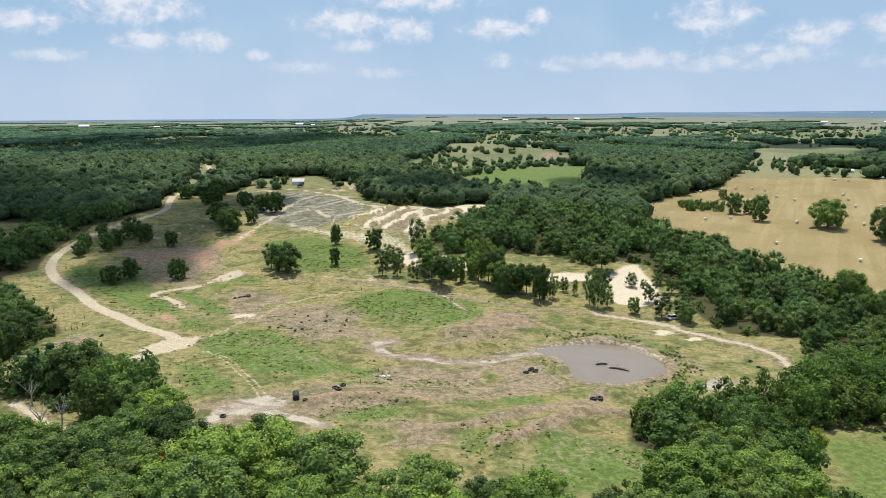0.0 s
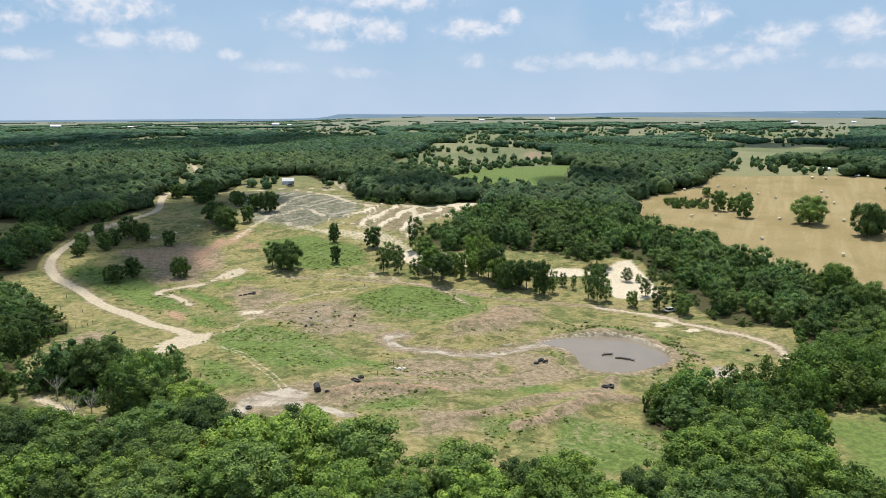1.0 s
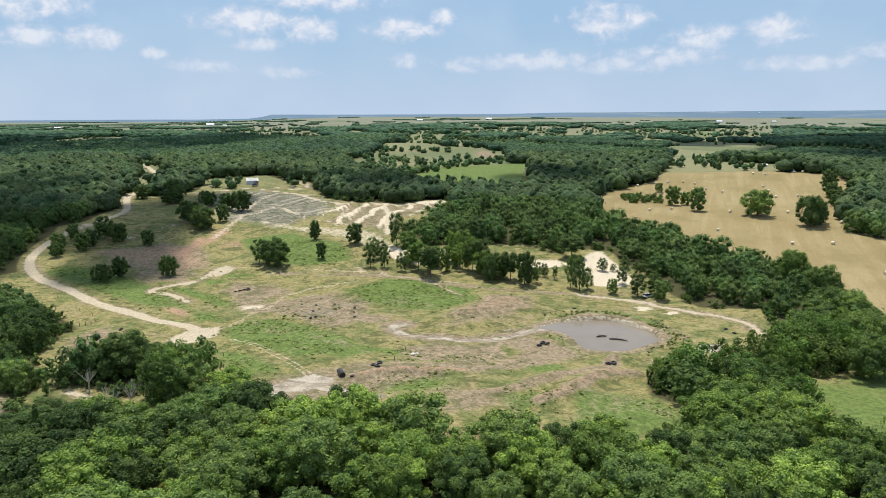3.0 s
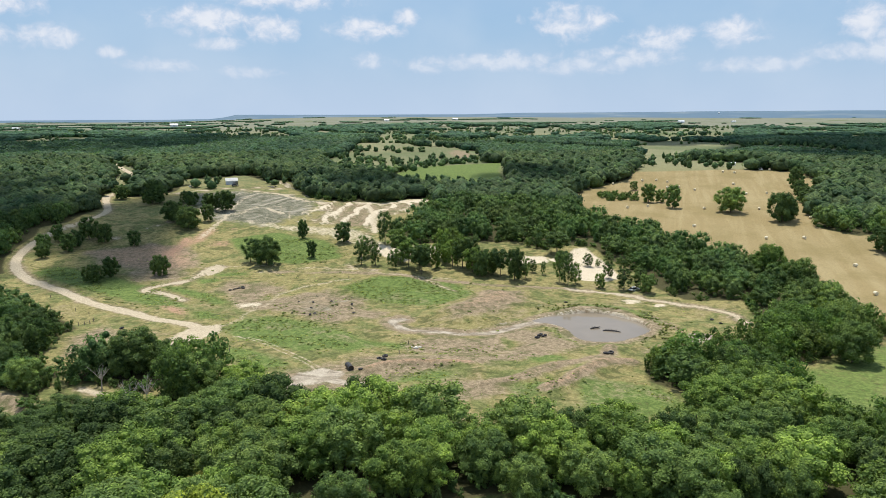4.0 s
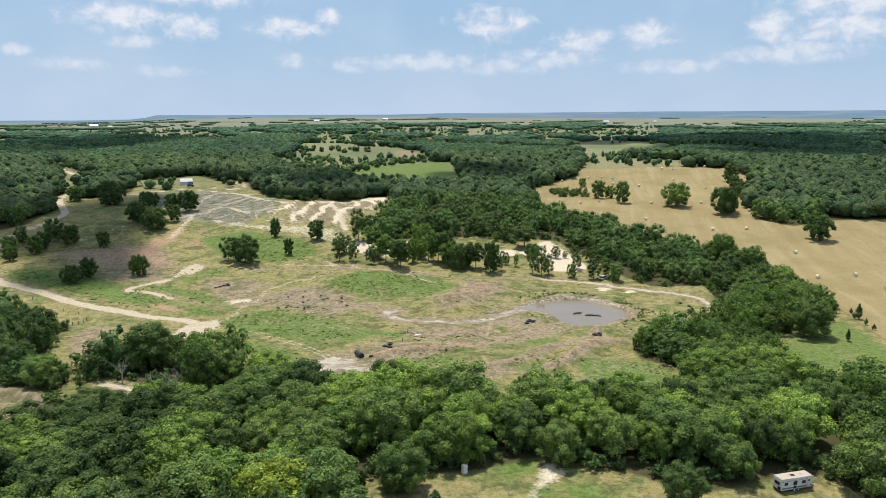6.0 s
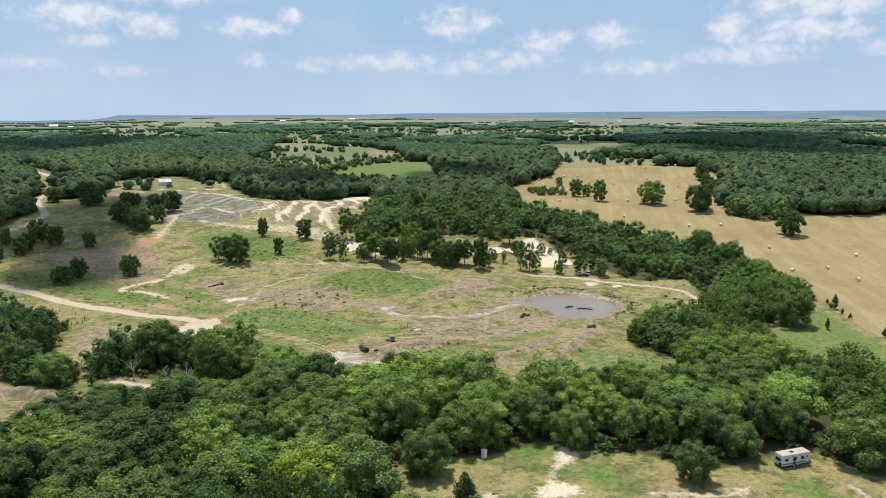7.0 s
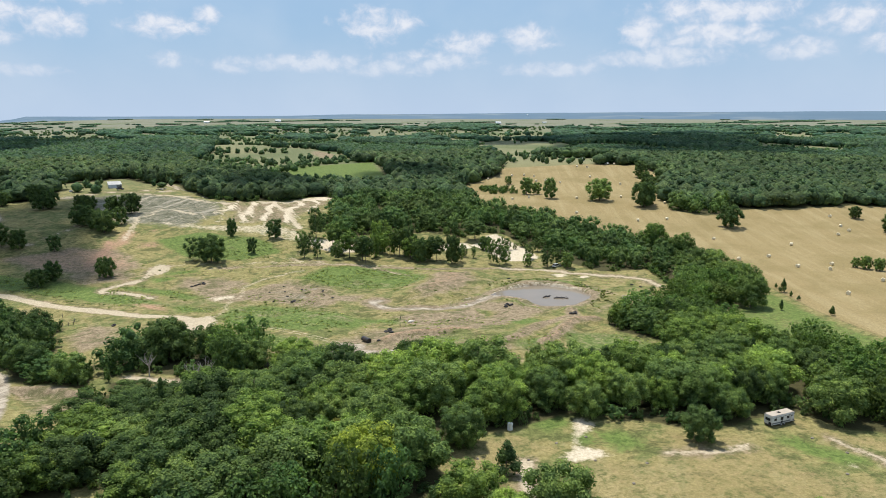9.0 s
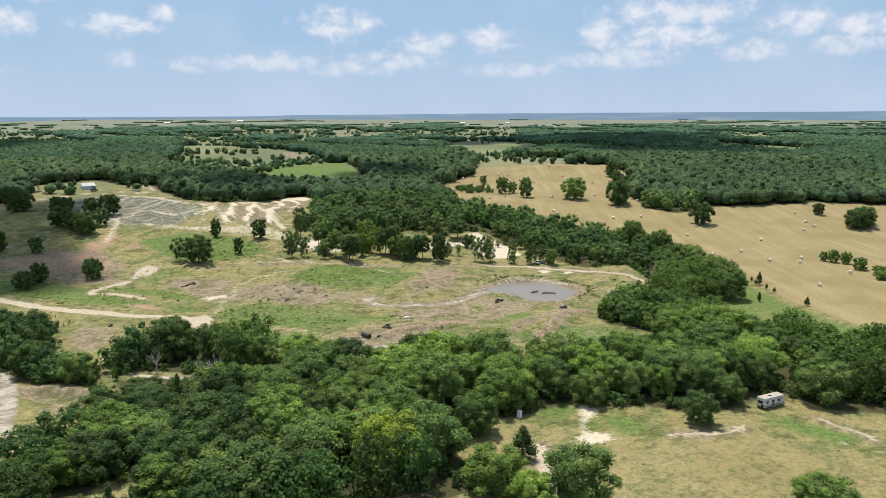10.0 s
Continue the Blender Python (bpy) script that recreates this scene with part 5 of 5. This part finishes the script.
def camper(x, y, turn):
    """A derelict travel trailer; black slabs stand for the holes in its side and roof."""
    root = new("camper_trailer")
    body = part("body", box(-3.6, -1.2, 0.55, 3.6, 1.2, 2.85, 0.12), SHELL, root)
    part("roof", box(-3.55, -1.15, 2.853, 3.55, 1.15, 2.95, 0.04), ROOFTOP, root, "grimy pale roof sheet")
    part("roof_hole", box(-0.7, -0.35, 2.955, 0.15, 0.4, 2.99), HOLE, root, "burnt dark hole in the roof")
    part("roof_vent", box(1.5, -0.2, 2.955, 1.95, 0.25, 3.06, 0.03), ROOFTOP, root)
    part("skirt_stripe", box(-3.5, -1.212, 0.85, 3.5, -1.202, 1.15), STRIPE, root, "faded grey stripe")
    for x0, x1, z0, z1 in ((-0.9, 0.0, 1.5, 2.3), (1.1, 1.9, 1.6, 2.25), (-2.9, -2.1, 1.65, 2.25)):
        w = part("window", box(x0, -1.218, z0, x1, -1.204, z1), HOLE, root, "dark broken window")
        part("window_frame", box(x0 - 0.06, -1.215, z0 - 0.07, x1 + 0.06, -1.205, z0 - 0.01), SHELL, w)
    door = part("door", box(2.35, -1.225, 0.75, 3.0, -1.204, 2.6, 0.005), SHELL, root)
    part("door_window", box(2.5, -1.235, 1.9, 2.85, -1.228, 2.35), GLASS, door)
    part("torn_panel", box(-0.75, -1.23, 0.75, -0.2, -1.206, 1.35), HOLE, root, "torn dark opening in the side")
    part("rear_opening", box(-3.622, -1.05, 0.62, -3.606, -0.25, 1.3), HOLE, root, "torn dark opening in the end wall")
    part("side_stripe", box(-3.5, -1.213, 2.42, 3.5, -1.203, 2.5), STRIPE, root, "faded grey stripe")
    part("rear_window", box(-3.618, -0.7, 1.5, -3.604, 0.7, 2.2), GLASS, root)
    part("chassis", box(-3.7, -0.9, 0.35, 4.3, 0.9, 0.548), STEEL, root)
    part("drawbar", box(3.65, -0.12, 0.552, 4.9, 0.12, 0.66), STEEL, root)
    for side in (-1.08, 1.08):
        for px in (-0.5, 0.45):
            wheel = part("wheel", lathe([(-0.09, 0.06), (-0.09, 0.2), (0.09, 0.2), (0.09, 0.06)], 14), SHELL, root)
            tyre = part("tyre", lathe([(-0.1, 0.21), (-0.11, 0.3), (-0.07, 0.36), (0.07, 0.36), (0.11, 0.3), (0.1, 0.21)], 18), RUBBER, wheel)
            wheel.matrix_basis = pose(px, side, 0.36, 0, 0, 90)
    root.matrix_basis = pose(x, y, height(x, y), 0, 0, turn)
    return tagged(root, "derelict white camper trailer with broken windows in dry grass", "trailer")


camper(28.2, 70.9, -1).scale = (0.93, 0.93, 0.9)


def shed(x, y, turn):
    """An open-fronted metal shed with a shallow pale roof."""
    root = new("metal_shed")
    roof = bmesh.new()
    for k in range(41):
        px = -5.2 + 10.4 * k / 40
        dz = 0.04 if k % 2 else 0.0
        for py, pz in ((-3.4, 2.9), (3.6, 5.0)):
            roof.verts.new((px, py, pz + dz))
    roof.verts.ensure_lookup_table()
    for k in range(40):
        roof.faces.new((roof.verts[2 * k], roof.verts[2 * k + 2], roof.verts[2 * k + 3], roof.verts[2 * k + 1]))
    bmesh.ops.solidify(roof, geom=roof.faces[:], thickness=0.06)
    part("roof", roof, WHITE, root, "pale corrugated metal roof")
    part("back_wall", box(-5, 3.2, 0, 5, 3.3, 4.8), TINWALL, root)
    part("side_wall", box(-5, -3.0, 0, -4.9, 3.19, 2.9), TINWALL, root)
    part("side_wall", box(4.9, -3.0, 0, 5, 3.19, 2.9), TINWALL, root)
    part("front_wall", box(-4.89, -3.1, 0, 1.2, -3.0, 2.85), TINWALL, root)
    for px in (1.3, 3.1, 4.8):
        part("post", box(px - 0.08, -3.12, 0, px + 0.08, -2.96, 2.85), TIMBER, root)
    root.matrix_basis = pose(x, y, height(x, y) - 0.05, 0, 0, turn)
    return tagged(root, "small metal shed with a pale roof on the hilltop", "shed")


shed(-99, 499, 8).scale = (0.8, 0.8, 0.85)


def car(name, label, x, y, turn, paint, length=4.8):
    """A parked car: lower body, glazed cabin, bumpers, lamps and wheels."""
    root = new(name)
    body = part("body", box(-length / 2, -0.9, 0.35, length / 2, 0.9, 1.0, 0.14), paint, root)
    cabin = bmesh.new()
    v = [cabin.verts.new(p) for p in ((-length * 0.42, -0.82, 0.98), (length * 0.22, -0.82, 0.98), (length * 0.22, 0.82, 0.98), (-length * 0.42, 0.82, 0.98),
                                      (-length * 0.36, -0.68, 1.62), (length * 0.06, -0.68, 1.62), (length * 0.06, 0.68, 1.62), (-length * 0.36, 0.68, 1.62))]
    for f in ((3, 2, 1, 0), (4, 5, 6, 7), (0, 1, 5, 4), (1, 2, 6, 5), (2, 3, 7, 6), (3, 0, 4, 7)):
        cabin.faces.new([v[k] for k in f])
    part("cabin", cabin, GLASS, root, "dark tinted windows")
    part("roof", box(-length * 0.365, -0.7, 1.623, length * 0.07, 0.7, 1.68, 0.025), paint, root)
    for end in (-1, 1):
        part("bumper", box(end * length / 2 - 0.06, -0.85, 0.38, end * length / 2 + 0.06, 0.85, 0.6, 0.03), STEEL, root)
        for side in (-0.62, 0.62):
            part("lamp", box(end * length / 2 - 0.05, side - 0.15, 0.68, end * length / 2 + 0.012, side + 0.15, 0.84, 0.01), WHITE, root)
    for px in (-length * 0.3, length * 0.3):
        for side in (-0.82, 0.82):
            wheel = part("wheel", lathe([(-0.1, 0.05), (-0.1, 0.2), (0.1, 0.2), (0.1, 0.05)], 14), WHITE, root)
            part("tyre", lathe([(-0.1, 0.21), (-0.11, 0.3), (-0.07, 0.35), (0.07, 0.35), (0.11, 0.3), (0.1, 0.21)], 18), RUBBER, wheel)
            wheel.matrix_basis = pose(px, side, 0.35, 0, 0, 90)
    root.matrix_basis = pose(x, y, height(x, y), 0, 0, turn)
    return tagged(root, label, "car")


car("parked_car", "white car parked beneath trees beside the sandy lot", 77.3, 233.2, 25, WHITE)
car("parked_car", "dark car parked on bare ground beside the hilltop shed", -96, 490, 15, STEEL, 4.4)


car("parked_car", "white pickup standing at the hay field's far corner", 294, 484, 80, WHITE, 5.4)


def tyre_model(outer=0.8, width=0.42):
    root = new("tyre")
    r, w = outer, width / 2
    part("casing", lathe([(-w, r * 0.52), (-w * 1.1, r * 0.75), (-w * 0.85, r * 0.95), (w * 0.85, r * 0.95), (w * 1.1, r * 0.75), (w, r * 0.52)], 24, "Z"), RUBBER, root)
    for k in range(18):
        t = part("tread_block", box(r * 0.93, -0.06, -w * 0.8, r, 0.06, w * 0.8), RUBBER, root)
        t.matrix_basis = pose(0, 0, 0, 0, 0, 20 * k)
    return root


model = tyre_model()
for x, y, scale, tilt in ((-25.6, 169.4, 1.0, 6), (-24.9, 172.3, 1.0, -9), (-26.6, 171.0, 1.0, 0), (-56.2, 153.1, 0.9, 30), (-49.6, 154.1, 0.9, 8), (-32.4, 161.8, 0.75, 5),
                          (35.6, 160.9, 1.0, 4), (37.2, 161.2, 1.0, -14), (23.7, 183.6, 1.1, 20), (22.2, 181.6, 1.0, 5), (24.8, 182.6, 1.0, -20), (85.3, 191.0, 0.8, 4), (85.2, 185.6, 0.8, 9),
                          (44.4, 218.4, 0.8, 5), (-103.9, 212.4, 0.9, 18), (-74.0, 257.6, 0.9, 12), (-72.6, 258.6, 0.9, -10), (-71.0, 258.4, 1.0, 25), (-75.6, 256.6, 0.8, 0)):
    ob = copy_thing(model, pose(x, y, height(x, y) + 0.17 * scale + abs(math.sin(radians(tilt))) * 0.55 * scale, tilt, 0, random.uniform(0, 360)))
    ob.scale = (scale, scale, scale)
    tagged(ob, "old black rubber tyre lying on bare soil", "tyre", "tyres in the meadow")
for k in range(12):
    x, y = random.uniform(-54, -26), random.uniform(212, 242)
    if inside(HEAPS, np.array([x]), np.array([y]), 3)[0] < 0.5:
        continue
    s_ = random.uniform(0.42, 0.7)
    tilt = random.uniform(-35, 35)
    ob = copy_thing(model, pose(x, y, height(x, y) + 0.17 * s_ + abs(math.sin(radians(tilt))) * 0.5 * s_, tilt, 0, random.uniform(0, 360)))
    ob.scale = (s_, s_, s_)
    tagged(ob, "half-buried old tyre among weeds on a soil heap", "tyre", "tyres on the heap")
for o in (*model.children, model):
    bpy.data.objects.remove(o)

drum = new("steel_drum")
part("shell", lathe([(-1.7, 0.66), (-1.7, 0.76), (-0.9, 0.76), (-0.87, 0.79), (-0.83, 0.76), (0.83, 0.76), (0.87, 0.79), (0.9, 0.76), (1.7, 0.76), (1.7, 0.66)], 26), STEEL, drum)
part("end_plate", lathe([(-1.62, 0.02), (-1.62, 0.655), (-1.58, 0.655), (-1.58, 0.02)], 26), STEEL, drum)
drum.matrix_basis = pose(-35.2, 165.0, height(-35.2, 165.0) + 0.74, 0, 0, 104)
tagged(drum, "long black steel drum lying on its side in the grass", "drum")

cabinet = new("white_cabinet")
part("body", box(-0.45, -0.4, 0, 0.45, 0.4, 1.75, 0.04), WHITE, cabinet)
part("door", box(-0.42, -0.425, 0.08, 0.42, -0.405, 1.68, 0.004), WHITE, cabinet)
part("handle", box(0.28, -0.47, 0.8, 0.32, -0.427, 1.15), STEEL, cabinet)
cabinet.matrix_basis = pose(-27.2, 92.6, height(-27.2, 92.6) - 0.05, 2, 0, 20)
tagged(cabinet, "white upright metal cabinet abandoned beneath a tree", "cabinet")


def branchy_log(x, y, z, length, turn):
    """Dead wood: a bent bole with broken branches."""
    root = new("dead_log")

    def limb(name, pts, r0, r1):
        bm = bmesh.new()
        rings = []
        for i, p in enumerate(pts):
            r = r0 + (r1 - r0) * i / (len(pts) - 1)
            rings.append([bm.verts.new((p[0], p[1] + r * math.cos(1.0472 * k), p[2] + r * math.sin(1.0472 * k))) for k in range(6)])
        for a, b in zip(rings, rings[1:]):
            for k in range(6):
                bm.faces.new((a[k], a[(k + 1) % 6], b[(k + 1) % 6], b[k]))
        bm.faces.new(rings[0]), bm.faces.new(rings[-1])
        part(name, bm, DRIFT, root)
    limb("bole", [(-length / 2, 0, 0.05), (-length / 5, 0.3, 0.2), (length / 6, 0.1, 0.25), (length / 2, -0.3, 0.0)], 0.28, 0.14)
    for k in range(6):
        px = length * (-0.4 + 0.15 * k)
        limb("branch", [(px, 0.1, 0.2), (px + 0.5, random.uniform(-0.9, 0.9), 0.5), (px + 0.8, random.uniform(-1.5, 1.5), random.uniform(0.3, 1.1))], 0.09, 0.03)
    root.matrix_basis = pose(x, y, z, 0, 0, turn)
    return tagged(root, "dead branchy log lying in the muddy pond", "log", "logs in the pond")


branchy_log(47.6, 184.9, WATER_Z, 5.5, -25)
branchy_log(43.6, 188.8, WATER_Z, 3.2, 10)


def dead_tree(x, y, tall):
    """A leafless grey tree: a forked bole with bare limbs and twigs."""
    root = new("dead_tree")

    def stick(name, a, b, r0, r1, sides=6):
        bm = bmesh.new()
        a, b = Vector(a), Vector(b)
        turn = (b - a).to_track_quat("Z", "Y").to_matrix().to_4x4()
        bmesh.ops.create_cone(bm, cap_ends=True, segments=sides, radius1=r0, radius2=r1, depth=(b - a).length, matrix=Matrix.Translation((a + b) / 2) @ turn)
        part(name, bm, SNAG, root)
    stick("bole", (0, 0, -0.2), (0.2, 0, tall * 0.45), 0.2, 0.13, 8)
    for k in range(9):
        ang, z0 = 2.4 * k + random.random(), tall * random.uniform(0.25, 0.45)
        reach = random.uniform(1.2, 2.6)
        tip = (reach * math.cos(ang), reach * math.sin(ang), z0 + tall * random.uniform(0.25, 0.5))
        stick("limb", (0.12, 0, z0), tip, 0.09, 0.03)
        for _ in range(3):
            f = random.uniform(0.45, 1.0)
            base = (0.12 + (tip[0] - 0.12) * f, tip[1] * f, z0 + (tip[2] - z0) * f)
            stick("twig", base, (base[0] + random.uniform(-0.9, 0.9), base[1] + random.uniform(-0.9, 0.9), base[2] + random.uniform(0.4, 1.3)), 0.035, 0.012, 4)
    root.matrix_basis = pose(x, y, height(x, y), 0, 0, random.uniform(0, 360))
    return tagged(root, "bare grey dead tree among the leafy oaks", "dead tree", "dead trees")


for x, y, tall in ((-86, 146, 8), (-83, 148.5, 7), (-96, 160, 7.5)):
    dead_tree(x, y, tall)

# round hay bales
bale = new("hay_bale")
prof = [(-0.65, 0.05)] + [(-0.66, 0.7)] + [(-0.6 + 0.1 * k, 0.76 + 0.012 * (k % 2)) for k in range(13)] + [(0.66, 0.7), (0.65, 0.05)]
part("roll", lathe(prof, 22), STRAW, bale)
for px in (-0.4, 0.0, 0.4):
    part("net_wrap_band", lathe([(px - 0.02, 0.76), (px - 0.02, 0.782), (px + 0.02, 0.782), (px + 0.02, 0.76)], 22), STRAW, bale)
BALES = [(242, 429), (246, 442), (250, 409), (213, 361), (223, 329), (194, 294), (186, 249), (180, 208), (173, 186), (191, 183), (181, 176), (181, 152), (148, 143), (214, 224),
         (276, 243), (271, 234), (257, 230), (290, 261), (348, 253), (162, 209), (167, 466), (192, 472), (202, 470), (207, 463), (199, 447), (207, 446), (213, 435), (262, 483), (268, 477),
         (184, 371), (154, 328), (176, 298), (155, 385), (140, 381), (237, 412), (299, 480)]
for x, y in BALES:
    tagged(copy_thing(bale, pose(x, y, height(x, y) + 0.74, 0, 0, random.uniform(0, 180))), "round straw-coloured hay bale on mown stubble", "hay bale", "hay bales")
for o in (*bale.children, bale):
    bpy.data.objects.remove(o)


def rock(name, label, x, y, size, mat, group=""):
    """A lumpy stone."""
    bm = bmesh.new()
    bmesh.ops.create_icosphere(bm, subdivisions=2, radius=size)
    for v in bm.verts:
        v.co *= 0.8 + 0.45 * noise.noise(v.co * (1.4 / size) + Vector((x, y, 0)))
        v.co.z *= 0.6
    me = bpy.data.meshes.new(name)
    bm.to_mesh(me)
    bm.free()
    me.materials.append(mat)
    ob = new(name, me)
    ob.matrix_basis = pose(x, y, height(x, y) + size * 0.2, 0, 0, random.uniform(0, 360))
    return tagged(ob, label, "rock", group)


for x, y, r in ((-15.2, 179.2, 0.9), (-13.9, 180.0, 0.7), (-16.4, 180.1, 0.5)):
    rock("pale_rock", "pale limestone lump in the grass", x, y, r, CHALK, "pale rocks")
for x, y in ((-18, 63), (-19, 73.4), (29, 55), (21, 49), (-21.8, 82.9), (-14.4, 82.9), (-30.8, 79.0), (-27.7, 67.9), (-39.7, 83.6), (-10.5, 68.3), (28.4, 62.6)):
    rock("dark_stump", "low dark weathered stump in dry grass", x, y, 0.4, TIMBER, "stumps")

for dx, dy, r in ((0, 0, 1.6), (2.6, 0.8, 1.2), (-2.2, 1.4, 1.1), (1.0, -1.8, 0.9)):
    rock("brush_heap", "dark weathered heap of brush on the bare hilltop", -71 + dx, 484 + dy, r, TIMBER, "brush heaps")
for x, y in ((-118.7, 219.6), (-117.2, 220.5), (-115.7, 221.4), (-115.5, 224.5), (-119.5, 233.9), (-125.1, 238.7), (-139.0, 257.2), (-134.6, 242.9), (-30.3, 265.1), (-20.7, 174.2), (-16.9, 183.6), (-68.1, 183.7), (-66.5, 174.2)):
    post = new("fence_post")
    part("stake", box(-0.09, -0.09, -0.2, 0.09, 0.09, 1.2, 0.02), TIMBER, post)
    post.matrix_basis = pose(x, y, height(x, y), random.uniform(-6, 6), random.uniform(-6, 6), random.uniform(0, 90))
    tagged(post, "short dark timber post standing in the grass", "post", "posts")

for x, y in ((-125, 489), (-121.5, 491)):
    trough = new("water_trough")
    part("tub", lathe([(0.0, 0.15), (0.0, 1.1), (0.7, 1.15), (0.7, 1.05), (0.1, 1.0), (0.1, 0.15)], 20, "Z"), WHITE, trough)
    part("floor_plate", lathe([(0.02, 0.0), (0.02, 0.16), (0.09, 0.16), (0.09, 0.0)], 20, "Z"), WHITE, trough)
    trough.matrix_basis = pose(x, y, height(x, y) - 0.03)
    tagged(trough, "round pale stock trough near the hilltop shed", "trough", "troughs")


def far_building(x, y, w, d, h, mat, label):
    """A plain farm building with a gabled roof."""
    root = new("farm_building")
    part("walls", box(-w / 2, -d / 2, 0, w / 2, d / 2, h), mat, root)
    bm = bmesh.new()
    e = 0.4
    v = [bm.verts.new(p) for p in ((-w / 2 - e, -d / 2 - e, h), (w / 2 + e, -d / 2 - e, h), (w / 2 + e, d / 2 + e, h), (-w / 2 - e, d / 2 + e, h), (-w / 2 - e, 0, h + d * 0.3), (w / 2 + e, 0, h + d * 0.3))]
    for f in ((0, 1, 5, 4), (2, 3, 4, 5), (0, 4, 3), (1, 2, 5), (3, 2, 1, 0)):
        bm.faces.new([v[k] for k in f])
    part("roof", bm, TIN, root)
    part("door", box(-w * 0.12, -d / 2 - 0.06, 0, w * 0.12, -d / 2 - 0.01, h * 0.75), TINWALL, root)
    root.matrix_basis = pose(x, y, height(x, y) - 0.3, 0, 0, random.uniform(-30, 30))
    return tagged(root, label, "building", "far farm buildings")


for x, y, w in ((-523, 2700, 26), (582, 3180, 24), (-1119, 2300, 30), (-470, 2680, 14), (250, 2900, 20), (1300, 2500, 22), (1500, 2480, 16), (-900, 2320, 18)):
    far_building(x, y, w, w * 0.5, w * 0.25, WHITE, "white farm building far off among the fields")
far_building(293, 521, 4, 3, 2.0, WHITE, "small white field shelter at the hay field's far corner")

tower = new("water_tower")
part("column", lathe([(0, 0.0), (0, 2.2), (34, 1.6), (34, 0.0)], 16, "Z"), WHITE, tower)
part("tank", lathe([(33, 0.0), (34, 4.0), (38, 6.5), (42, 6.5), (46, 4.0), (47, 0.0)], 20, "Z"), WHITE, tower)
tower.matrix_basis = pose(2250, 3850, height(2250, 3850) - 6)
tower.scale = (0.7, 0.7, 0.7)
tagged(tower, "white water tower far off on the horizon", "water tower")
